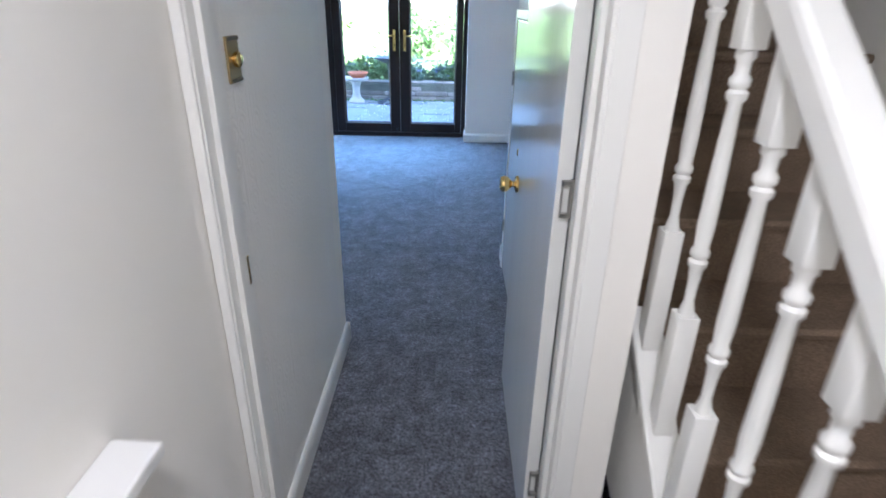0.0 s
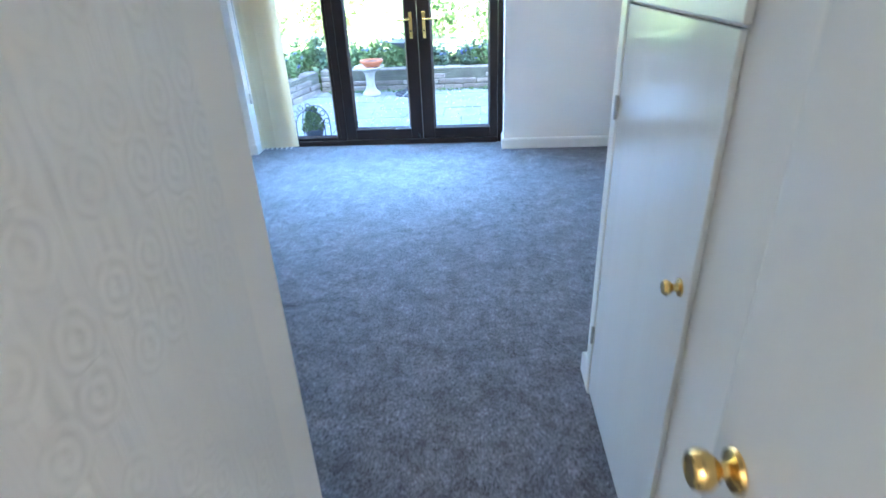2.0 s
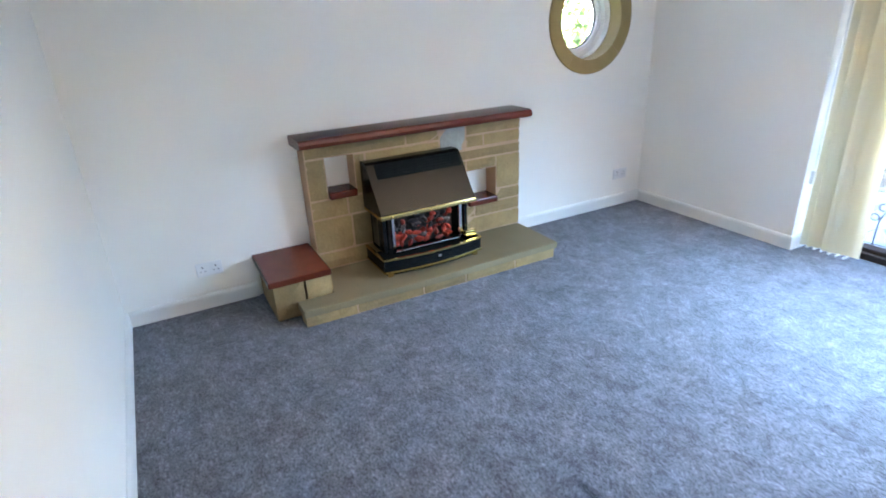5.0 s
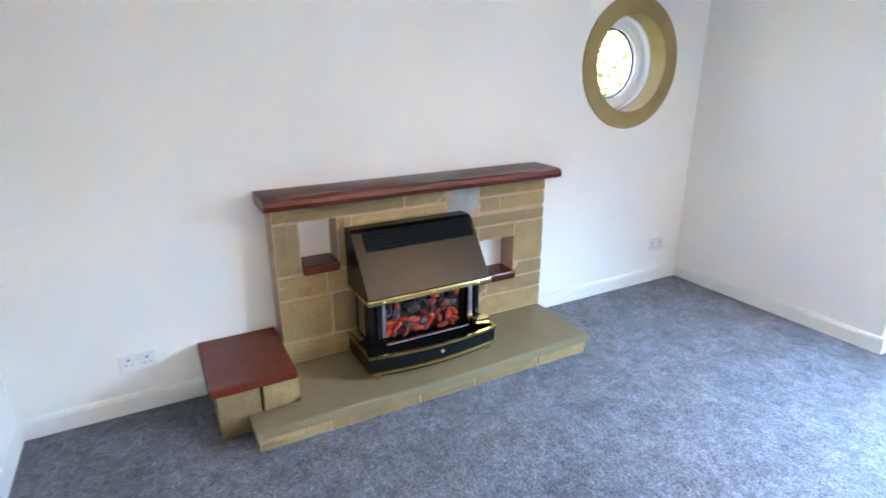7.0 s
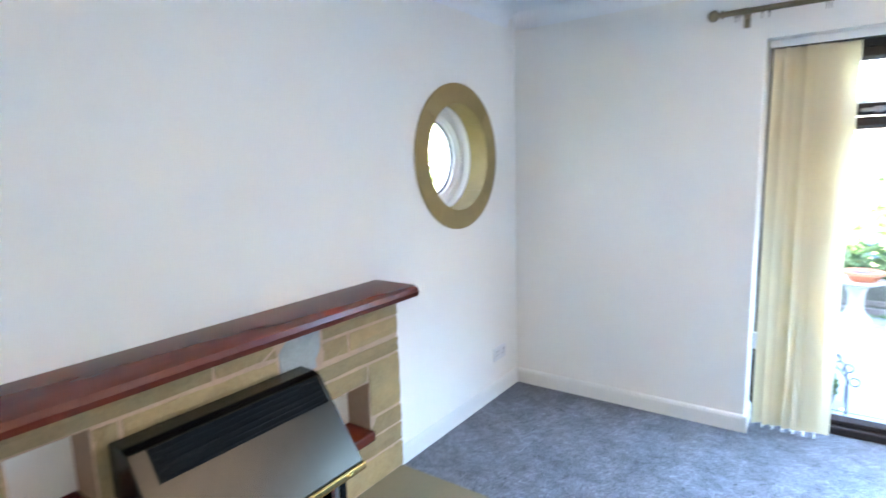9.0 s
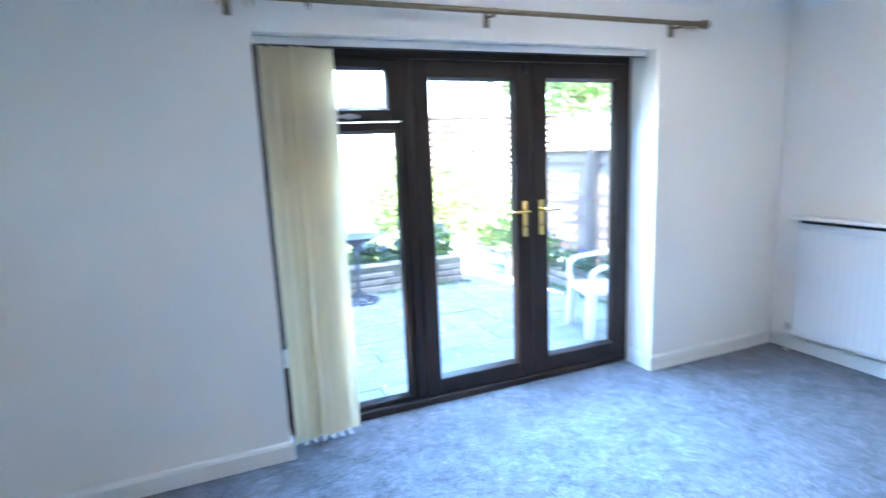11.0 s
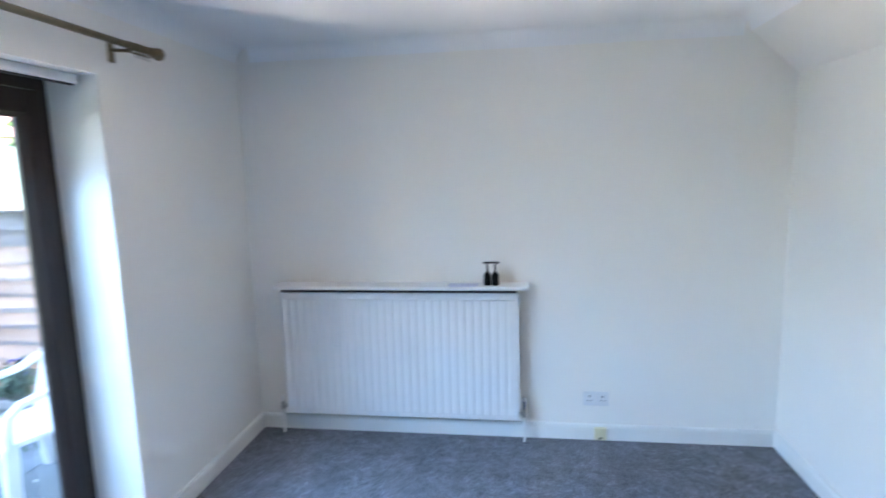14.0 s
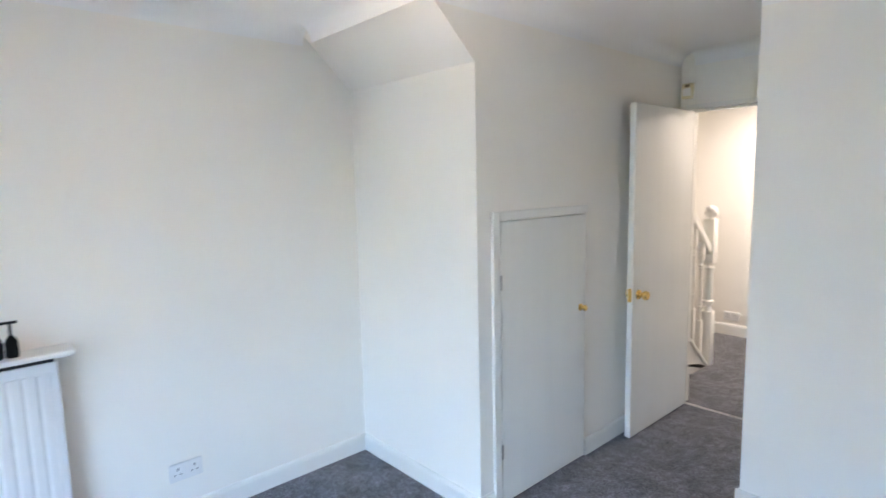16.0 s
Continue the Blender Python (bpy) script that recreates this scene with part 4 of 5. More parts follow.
part("architrave", B(-0.521, YD0 - 0.012, 0, DX0 - 0.003, YD0 - 0.002, DZ + 0.075, bevel=0.004), GLOSS, fr)
part("architrave", B(DX1 + 0.010, YD0 - 0.008, 0, DX1 + 0.055, YD0 - 0.002, DZ + 0.075, bevel=0.002), GLOSS, fr)
part("architrave", B(DX0 - 0.003, YD0 - 0.018, DZ + 0.01, DX1 + 0.010, YD0 - 0.002, DZ + 0.075, bevel=0.005), GLOSS, fr)
for z in (0.22, 1.068, 1.80):
    bm = B(DX1 - 0.026, YD1 - 0.004, z - 0.042, DX1 - 0.0225, YD1 + 0.006, z + 0.042)
    box(bm, DX1 - 0.026, YD1 - 0.004, z + 0.033, DX1 - 0.002, YD1 + 0.006, z + 0.042)
    box(bm, DX1 - 0.026, YD1 - 0.004, z - 0.042, DX1 - 0.002, YD1 + 0.006, z - 0.033)
    cyl(bm, (DX1 - 0.002, YD1 + 0.004, z - 0.044), (DX1 - 0.002, YD1 + 0.004, z + 0.044), 0.006, seg=12)
    part("hinge", bm, STEEL, fr, "steel butt hinge", smooth=True)
part("strike_plate", B(DX0, YD1 - 0.035, 0.85, DX0 + 0.0015, YD1 - 0.01, 0.92), BRASS, fr)
tb = thing("threshold_bar", pose(0, 0, 0), "thin metal carpet bar across the doorway", "threshold bar")
bm = bmesh.new()
prism(bm, [(1.816, 0.0), (1.820, 0.006), (1.829, 0.009), (1.838, 0.006), (1.842, 0.0)], "x", DX0 + 0.002, DX1)
part("bar", bm, CHROME, tb)

cd = thing("cupboard_door", pose(XK, 0, 0), "low white understairs cupboard door with a brass knob", "cupboard door")
part("leaf", B(-0.014, 2.958, 0.02, -0.001, 3.650, 1.380, bevel=0.003), DOORPAINT, cd)
part("frame", B(-0.018, 3.655, 0.0, -0.001, 3.700, 1.428, bevel=0.004), GLOSS, cd)
part("frame", B(-0.018, 2.945, 1.386, -0.001, 3.655, 1.428, bevel=0.004), GLOSS, cd)
part("knob", lathe(bmesh.new(), [(0.020, 0), (0.020, 0.003), (0.009, 0.006), (0.008, 0.016), (0.014, 0.021), (0.018, 0.029), (0.014, 0.036), (0.005, 0.037)], pose(-0.014, 3.005, 0.875, 0, -90, 0), 24), BRASS, cd, smooth=True)
for z in (0.28, 1.10):
    part("hinge", cyl(bmesh.new(), (-0.020, 3.652, z - 0.035), (-0.020, 3.652, z + 0.035), 0.0055, seg=10), STEEL, cd, smooth=True)

# ---- hall: stairs, balustrade, radiator ----
st = thing("staircase", pose(0, 0, 0), "brown carpeted staircase with a white painted string", "staircase")
SY0, GO, RI = 1.17, 0.222, 0.19
SLOPE = RI / GO
for k in range(11):
    y = SY0 + GO * k
    z1 = RI * (k + 1)
    bm = bmesh.new()
    prism(bm, [(y + 0.012, 0 if k == 0 else z1 - RI - 0.02), (y + 0.012, z1 - 0.03), (y - 0.012, z1 - 0.026), (y - 0.018, z1 - 0.012), (y - 0.010, z1),
               (y + GO + 0.012, z1), (y + GO + 0.012, z1 - 0.10 - RI if k else 0)], "x", 0.465, XE)
    part("step", bm, STAIRCARPET, st)


def string_z(y):
    return 0.685 + (y - 1.771) * SLOPE


b = bmesh.new()
prism(b, [(0.93, 0.0), (1.24, 0.0), (1.86, string_z(1.86) - 0.50), (1.86, string_z(1.86)), (0.93, string_z(0.93))], "x", 0.420, 0.462)
part("string", b, GLOSS, st, "white painted stair string")
b = bmesh.new()
prism(b, [(0.95, string_z(0.95)), (1.86, string_z(1.86)), (1.86, string_z(1.86) + 0.035), (0.95, string_z(0.95) + 0.035)], "x", 0.405, 0.478, bevel=0.006)
part("string_cap", b, GLOSS, st)
part("spandrel", prism(bmesh.new(), [(1.25, 0.0), (1.715, 0.0), (1.715, string_z(1.715) - 0.48)], "x", 0.43, 0.45), GLOSS, st)
bs = thing("balustrade", pose(0, 0, 0), "white painted balustrade with turned balusters and a handrail", "balustrade")


def turned(bm, x, y, z0, h, s):
    """A baluster: square blocks at both ends and a turned shaft with beads between them."""
    lo, hi = 0.28, h - 0.13
    sl = SLOPE * s
    prism(bm, [(y - s, z0 - sl), (y + s, z0 + sl), (y + s, z0 + lo), (y - s, z0 + lo)], "x", x - s, x + s, bevel=0.003)
    prism(bm, [(y - s, z0 + hi), (y + s, z0 + hi), (y + s, z0 + h + sl), (y - s, z0 + h - sl)], "x", x - s, x + s, bevel=0.003)
    r = s * 0.95
    prof = [(r * 0.80, lo - 0.004), (r * 0.66, lo + 0.012), (r * 0.46, lo + 0.03), (r * 0.50, lo + 0.07), (r * 0.62, lo + 0.10),
            (r * 0.85, lo + 0.108), (r * 0.88, lo + 0.116), (r * 0.62, lo + 0.122), (r * 0.85, lo + 0.128), (r * 0.88, lo + 0.137), (r * 0.66, lo + 0.145),
            (r * 0.78, lo + 0.19), (r * 0.72, hi - 0.20), (r * 0.56, hi - 0.085),
            (r * 0.82, hi - 0.078), (r * 0.86, hi - 0.068), (r * 0.60, hi - 0.062), (r * 0.82, hi - 0.056), (r * 0.86, hi - 0.046), (r * 0.58, hi - 0.038), (r * 0.60, hi - 0.018), (r * 0.82, hi - 0.012), (r * 0.80, hi + 0.004)]
    lathe(bm, prof, pose(x, y, z0), 20)
    return bm


for k in range(6):
    y = 1.795 - 0.143 * k
    part("baluster", turned(bmesh.new(), 0.44, y, string_z(y) + 0.036, 0.905, 0.0215), GLOSS, bs, smooth=True)


def rail_z(y):
    return string_z(y) + 0.036 + 0.902


b = bmesh.new()
prism(b, [(0.96, rail_z(0.96)), (1.86, rail_z(1.86)), (1.86, rail_z(1.86) + 0.085), (0.96, rail_z(0.96) + 0.085)], "x", 0.406, 0.474, bevel=0.014)
part("handrail", b, GLOSS, bs, "white painted handrail")
b = B(0.397, 0.877, 0.0, 0.483, 0.963, 0.46, bevel=0.004)
box(b, 0.397, 0.877, 0.86, 0.483, 0.963, 1.22, bevel=0.004)
lathe(b, [(0.040, 0.455), (0.034, 0.475), (0.026, 0.50), (0.040, 0.53), (0.043, 0.545), (0.030, 0.555), (0.036, 0.60), (0.034, 0.72), (0.028, 0.79), (0.040, 0.81), (0.042, 0.825), (0.030, 0.84), (0.040, 0.865)], pose(0.44, 0.92, 0))
lathe(b, [(0.030, 1.215), (0.026, 1.235), (0.045, 1.25), (0.050, 1.27), (0.047, 1.30), (0.034, 1.32), (0.010, 1.33)], pose(0.44, 0.92, 0))
part("newel_post", b, GLOSS, bs, "turned white newel post with a ball cap", smooth=True)

hr = thing("hall_radiator", pose(0, 0, 0), "white panel radiator on the hall wall", "radiator")
part("panel", B(XH + 0.035, 0.12, 0.15, XH + 0.075, 1.24, 0.80, bevel=0.01), SATIN, hr)
part("bracket", B(XH, 0.3, 0.3, XH + 0.035, 0.34, 0.75), SATIN, hr)
part("bracket", B(XH, 0.9, 0.3, XH + 0.035, 0.94, 0.75), SATIN, hr)
hs = thing("hall_shelf", pose(0, 0, 0), "white painted shelf above the hall radiator", "shelf")
part("board", B(XH, 0.05, 0.842, XH + 0.078, 1.31, 0.868, bevel=0.005), SATIN, hs)
part("bracket", B(XH, 0.30, 0.80, XH + 0.06, 0.32, 0.842), SATIN, hs)
part("bracket", B(XH, 0.95, 0.80, XH + 0.06, 0.97, 0.842), SATIN, hs)
# unseen ceiling fitting with a glowing bulb, added to go with the hall lamp
SHADE = mat("warm_lamp_glass", (0.9, 0.85, 0.75), 0.4)
SHADE.node_tree.nodes["Principled BSDF"].inputs["Emission Color"].default_value = (1.0, 0.78, 0.5, 1)
SHADE.node_tree.nodes["Principled BSDF"].inputs["Emission Strength"].default_value = 0.12
hl = thing("added_hall_light", pose(-0.05, 0.45, 0), "round warm ceiling light, unseen, added to brighten the hall", "ceiling light")
part("base", lathe(bmesh.new(), [(0.06, ZC - 0.02), (0.06, ZC)]), SATIN, hl, smooth=True)
part("bulb", lathe(bmesh.new(), [(0.012, 2.26), (0.028, 2.275), (0.03, 2.295), (0.016, 2.325), (0.014, ZC - 0.02)], seg=16), SHADE, hl, smooth=True)

# ---- upper storey and roof that shade the patio ----
BRICK = mat("buff_brickwork", (0.34, 0.24, 0.17), 0.85, var=0.15, scale=3, fine=0.12, fine_scale=50, bump=0.4, bump_scale=30)
ROOFT = mat("brown_roof_tile", (0.16, 0.09, 0.07), 0.8, var=0.2, scale=4, bump=0.6, bump_scale=12, dist=0.02)
b = B(XW - 0.3, YK + 0.1, ZC + 0.22, XE + 0.3, YN + 0.34, 5.0)
box(b, XW - 0.3, YH - 0.2, ZC + 0.22, 0.37, YK + 0.1, 5.0)
solid("wall_upper_storey", b, BRICK, "upper storey of the house above the room", "wall", "structure")
b = bmesh.new()
prism(b, [(YH - 0.5, 5.0), (YN + 0.5, 5.0), (3.4, 7.0)], "x", XW - 0.5, XE + 0.35)
solid("roof_house", b, ROOFT, "brown tiled roof of the house", "roof", "structure")

# ---- garden ----
PZ0 = -0.10
SOIL = mat("dark_soil", (0.07, 0.05, 0.035), 0.95, var=0.25, scale=5, fine=0.2, bump=1.0, bump_scale=30, dist=0.02)
LAWN = mat("sunlit_lawn", (0.10, 0.16, 0.045), 0.9, var=0.25, scale=1.5, fine=0.25, fine_scale=60, bump=0.8, bump_scale=80, dist=0.02)
SLAB = mat("grey_paving", (0.235, 0.27, 0.265), 0.85, var=0.22, scale=5, fine=0.12, fine_scale=70, bump=0.5, bump_scale=50, dist=0.004, per_object=0.07)
GRITJOINT = mat("mossy_joint", (0.13, 0.14, 0.11), 0.95, var=0.3, scale=10, bump=0.6, bump_scale=60)
WALLSTONE = mat("weathered_wall_stone", (0.27, 0.25, 0.22), 0.9, var=0.2, scale=8, fine=0.15, fine_scale=60, bump=0.9, bump_scale=30, dist=0.012, per_object=0.2)
FENCEWOOD = mat("weathered_fence_wood", (0.165, 0.138, 0.122), 0.85, var=0.2, scale=5, fine=0.15, fine_scale=30, stretch=(1, 0.12, 1), bump=0.5, bump_scale=40, dist=0.003, per_object=0.2)
POSTC = mat("concrete_post", (0.10, 0.088, 0.08), 0.9, var=0.15, scale=12, bump=0.5, bump_scale=60)
CHAIRW = mat("white_moulded_plastic", (0.78, 0.78, 0.76), 0.4, var=0.03, scale=5)
CASTSTONE = mat("cast_stone", (0.50, 0.49, 0.45), 0.85, var=0.15, scale=10, fine=0.1, bump=0.5, bump_scale=60)
TERRA = mat("terracotta", (0.50, 0.16, 0.07), 0.75, var=0.1, scale=14, bump=0.2)
METAL = mat("dark_cast_metal", (0.10, 0.11, 0.13), 0.5, 0.7, var=0.2, scale=12, bump=0.3)


def leaf_mat(name, rgb, per=0.35):
    m = mat(name, rgb, 0.55, var=0.25, scale=3.0, fine=0.1)
    n, l = m.node_tree.nodes, m.node_tree.links
    geo = n.new("ShaderNodeNewGeometry")
    hsv = [x for x in n if x.type == "HUE_SAT"][0]
    src = hsv.inputs["Value"].links[0].from_socket
    r = n.new("ShaderNodeMapRange")
    r.inputs["To Min"].default_value, r.inputs["To Max"].default_value = 1 - per, 1 + per
    l.new(geo.outputs["Random Per Island"], r.inputs["Value"])
    k = n.new("ShaderNodeMath")
    k.operation = "MULTIPLY"
    l.new(src, k.inputs[0]), l.new(r.outputs["Result"], k.inputs[1])
    l.new(k.outputs[0], hsv.inputs["Value"])
    b = n["Principled BSDF"]
    b.inputs["Subsurface Weight"].default_value = 0.0
    return m


LEAF = leaf_mat("garden_leaf", (0.10, 0.19, 0.06))
LEAF2 = leaf_mat("blue_green_leaf", (0.09, 0.16, 0.095))
LEAF3 = leaf_mat("yellow_green_leaf", (0.14, 0.21, 0.06))
BARK = mat("tree_bark", (0.10, 0.075, 0.05), 0.95, var=0.2, scale=6, bump=1.0, bump_scale=20, dist=0.02)
FLOWER = mat("blue_flower", (0.12, 0.16, 0.45), 0.6, var=0.2, scale=20)

solid("ground", B(-400, 7.24, -0.6, 400, 500, -0.135), SOIL, "dark earth under the garden", "ground", "structure")
solid("ground_west", B(-400, -300, -0.6, XW - 0.31, 7.24, -0.136), LAWN, "lawn beside the house", "ground", "structure")
solid("ground_east", B(XE + 0.31, -300, -0.6, 400, 7.24, -0.137), LAWN, "ground beside the house", "ground", "structure")
b = B(-60, 10.42, -0.14, 0.32, 90, 0.14)
box(b, 0.32, 12.4, -0.14, 60, 90, 0.141)
box(b, -60, 7.4, -0.14, -2.95, 10.42, 0.139)
solid("ground_terrace", b, LAWN, "raised sunlit lawn behind the retaining wall", "lawn", "structure")

pv = thing("pavement", pose(0, 0, 0), "patio of grey concrete paving slabs in shade", "patio")
pv["kind"] = "structure"
part("joint_bed", B(-3.0, 7.24, -0.134, 1.52, 12.4, PZ0 - 0.012), GRITJOINT, pv)
rnd = random.Random(11)
slab_mesh = {}
for r in range(8):
    x = -3.0 - (0.22 if r % 2 else 0.0)
    y0 = 7.245 + 0.452 * r
    while x < 1.2:
        w = rnd.choice((0.45, 0.60, 0.60, 0.45))
        x1 = min(x + w, 1.21)
        if x1 - x > 0.12 and not (r >= 7 and x < 0.2):
            xs = max(x, -2.99)
            if x1 - xs > 0.1:
                bm = B(xs + 0.003, y0 + 0.003, -0.13, x1 - 0.003, y0 + 0.449, PZ0 + rnd.uniform(-0.003, 0.004), bevel=0.003, seg=1)
                part("paving_slab", bm, SLAB, pv)
        x += w
for r in range(4):
    y0 = 10.87 + 0.42 * r
    part("path_slab", B(0.34, y0, -0.13, 1.52, y0 + 0.40, PZ0 + 0.002 + 0.06 * max(0, r - 1), bevel=0.006, seg=1), SLAB, pv)


def course_wall(name, a, b_, courses, h, depth, label, seed):
    """A dry wall of flat stones laid in courses from a to b, seen from its right hand side."""
    rnd = random.Random(seed)
    a, b_ = Vector(a), Vector(b_)
    L = (b_ - a).length
    ang = math.degrees(math.atan2(b_.y - a.y, b_.x - a.x))
    w = thing(name, pose(a.x, a.y, PZ0, 0, 0, ang), label, "garden wall")
    part("core", B(0.0, 0.03, -0.03, L, depth, h * courses - 0.02), GRITJOINT, w)
    for c in range(courses):
        x = 0.0
        while x < L - 0.05:
            x1 = min(L, x + rnd.uniform(0.22, 0.6))
            o = rnd.uniform(-0.015, 0.015) + 0.012 * c
            part("stone", B(x + 0.004, o, c * h + 0.004 - (0.03 if c == 0 else 0), x1 - 0.004, depth * 0.9, (c + 1) * h - rnd.uniform(0.006, 0.014), bevel=0.010, seg=1), WALLSTONE, w)
            x = x1
    return w


course_wall("garden_wall", (-2.42, 10.27, 0), (0.33, 10.25, 0), 4, 0.078, 0.26, "low retaining wall of weathered flat stones", 3)
course_wall("garden_wall", (-2.95, 8.0, 0), (-2.42, 10.27, 0), 4, 0.078, 0.26, "low retaining wall of weathered flat stones beside the patio", 4)
course_wall("garden_wall", (1.16, 9.85, 0), (1.15, 7.5, 0), 3, 0.085, 0.18, "low stone edging of the bed below the fence", 5)
solid("flower_bed_soil", B(1.20, 7.52, -0.13, 1.36, 9.84, 0.12), SOIL, "dark soil of the flower bed by the fence", "ground", "structure")

# fences
def lap_fence(name, m, posts, top, label):
    """Lap panels between posts; its own y runs along the fence and x points away from the viewer."""
    f = thing(name, m, label, "fence")
    for k, yp in enumerate(posts):
        part("post", B(-0.085, yp - 0.045, -0.13, 0.05, yp + 0.045, top + 0.09, bevel=0.012), POSTC, f)
        if k == len(posts) - 1:
            break
        y0, y1 = yp + 0.047, posts[k + 1] - 0.047
        z = 0.02
        while z < top:
            bm = bmesh.new()
            wob = [rnd.uniform(-0.010, 0.010) for _ in range(7)]
            rows = []
            for i in range(7):
                y = y0 + (y1 - y0) * i / 6
                zb, zt = z + wob[i], z + 0.135 + wob[i] * 0.3
                rows.append([bm.verts.new(v) for v in ((-0.061, y, zb), (-0.009, y, zt), (0.001, y, zt), (-0.046, y, zb))])
            for p, q in zip(rows, rows[1:]):
                for j in range(4):
                    bm.faces.new((p[j], p[(j + 1) % 4], q[(j + 1) % 4], q[j]))
            bm.faces.new(rows[0]), bm.faces.new(list(reversed(rows[-1])))
            part("slat", bm, FENCEWOOD, f)
            z += 0.115
        for y in (y0 + 0.02, y1 - 0.02):
            part("batten", B(-0.076, y - 0.02, 0.02, -0.061, y + 0.02, z + 0.01, bevel=0.003), FENCEWOOD, f)
        part("capping", B(-0.07, y0, z + 0.010, 0.015, y1, z + 0.030, bevel=0.003), FENCEWOOD, f)
    return f


lap_fence("fence", pose(1.40, 0, 0), (7.19, 9.06, 10.12), 1.36, "weathered lap panel fence with concrete posts beside the patio")
lap_fence("fence", pose(0, 13.30, 0.18, 0, 0, 90), (-3.90, -2.46, -1.02), 1.80, "sunlit lap panel fence behind the shrubs")


def add_leaf(bm, p, d, size, rnd):
    """One bent leaf of two halves at p, pointing along d."""
    d = d.normalized()
    side = d.cross(Vector((rnd.uniform(-1, 1), rnd.uniform(-1, 1), rnd.uniform(-0.3, 1))))
    if side.length < 1e-3:
        side = Vector((1, 0, 0))
    side = side.normalized() * size * rnd.uniform(0.28, 0.42)
    up = d.cross(side).normalized() * size * 0.12
    a = bm.verts.new(p)
    m1, m2 = bm.verts.new(p + d * size * 0.5 + side - up), bm.verts.new(p + d * size * 0.5 - side - up)
    c = bm.verts.new(p + d * size * 0.55 + up)
    e = bm.verts.new(p + d * size)
    bm.faces.new((a, m1, c)), bm.faces.new((m1, e, c)), bm.faces.new((a, c, m2)), bm.faces.new((m2, c, e))


def shrub(name, x, y, z, rx, ry, h, n, size, material, label, seed, flowers=0, category="shrub", group=""):
    """A bush of stems and many single leaves, with an uneven outline."""
    rnd = random.Random(seed)
    t = thing(name, pose(x, y, z), label, category, group)
    stems = bmesh.new()
    bm = bmesh.new()
    tips = []
    for k in range(max(5, n // 40)):
        a, r = rnd.uniform(0, 2 * math.pi), math.sqrt(rnd.random())
        foot = Vector((rx * 0.45 * r * math.cos(a), ry * 0.45 * r * math.sin(a), -0.02))
        tip = Vector((rx * r * math.cos(a), ry * r * math.sin(a), h * rnd.uniform(0.55, 1.0) * (1.15 - 0.55 * r)))
        cyl(stems, foot, tip, 0.006, 0.003, seg=5)
        tips.append((foot, tip))
    for k in range(n):
        foot, tip = rnd.choice(tips)
        u = rnd.uniform(0.2, 1.05)
        p = foot.lerp(tip, u) + Vector((rnd.gauss(0, rx * 0.13), rnd.gauss(0, ry * 0.13), rnd.gauss(0, h * 0.05)))
        p.z = max(p.z, 0.02)
        d = Vector((rnd.uniform(-1, 1), rnd.uniform(-1, 1), rnd.uniform(-0.5, 0.9)))
        add_leaf(bm, p, d, size * rnd.uniform(0.6, 1.3), rnd)
    part("stems", stems, BARK, t)
    part("foliage", bm, material, t)
    if flowers:
        bm = bmesh.new()
        for k in range(flowers):
            foot, tip = rnd.choice(tips)
            p = tip + Vector((rnd.gauss(0, rx * 0.15), rnd.gauss(0, ry * 0.15), rnd.uniform(0, 0.05)))
            for i in range(4):
                add_leaf(bm, p, Vector((rnd.uniform(-1, 1), rnd.uniform(-1, 1), 0.6)), 0.03, rnd)
        part("blossom", bm, FLOWER, t)
    return t


rnd = random.Random(21)
for k in range(11):
    x = -2.75 + 0.29 * k
    shrub("border_plant", x, 10.68 + rnd.uniform(-0.08, 0.25), 0.13, 0.30, 0.27, rnd.uniform(0.36, 0.58) * (0.8 if k > 7 else 1), 330, 0.085,
          rnd.choice((LEAF, LEAF2, LEAF)), "leafy green border plant above the retaining wall", 100 + k, 26 if k % 3 else 8, "plant", "border plants")
for k in range(6):
    u = k / 5
    shrub("border_plant", -3.2 + 0.45 * u, 8.3 + 1.9 * u, 0.13, 0.28, 0.28, rnd.uniform(0.4, 0.62), 300, 0.085,
          rnd.choice((LEAF, LEAF2)), "leafy green border plant above the retaining wall", 130 + k, 12, "plant", "border plants")
for k in range(5):
    shrub("fence_plant", 1.16 + rnd.uniform(-0.03, 0.04), 7.75 + 0.5 * k, 0.11, 0.17, 0.27, rnd.uniform(0.3, 0.5), 240, 0.07,
          (LEAF2, LEAF, LEAF2)[k % 3], "low blue-green plant in the bed by the fence", 150 + k, 16 if k % 2 == 0 else 0, "plant", "plants by the fence")
for k in range(2):
    shrub("climbing_shrub", 1.62 + rnd.uniform(-0.04, 0.04), 10.9 + 0.7 * k, -0.14, 0.20, 0.42, rnd.uniform(0.9, 1.3), 300, 0.09,
          (LEAF3, LEAF)[k % 2], "tall leafy shrub trained against the fence", 190 + k, 0, "shrub", "shrubs against the fence")
for k in range(7):
    shrub("garden_shrub", -7.0 + 2.0 * k + rnd.uniform(-0.3, 0.3), 14.0 + rnd.uniform(-0.8, 1.5), 0.13, 0.9, 0.7, rnd.uniform(0.9, 1.7), 650, 0.13,
          (LEAF3, LEAF, LEAF3, LEAF)[k % 4], "tall sunlit shrub at the end of the lawn", 170 + k, 0, "shrub", "garden shrubs")
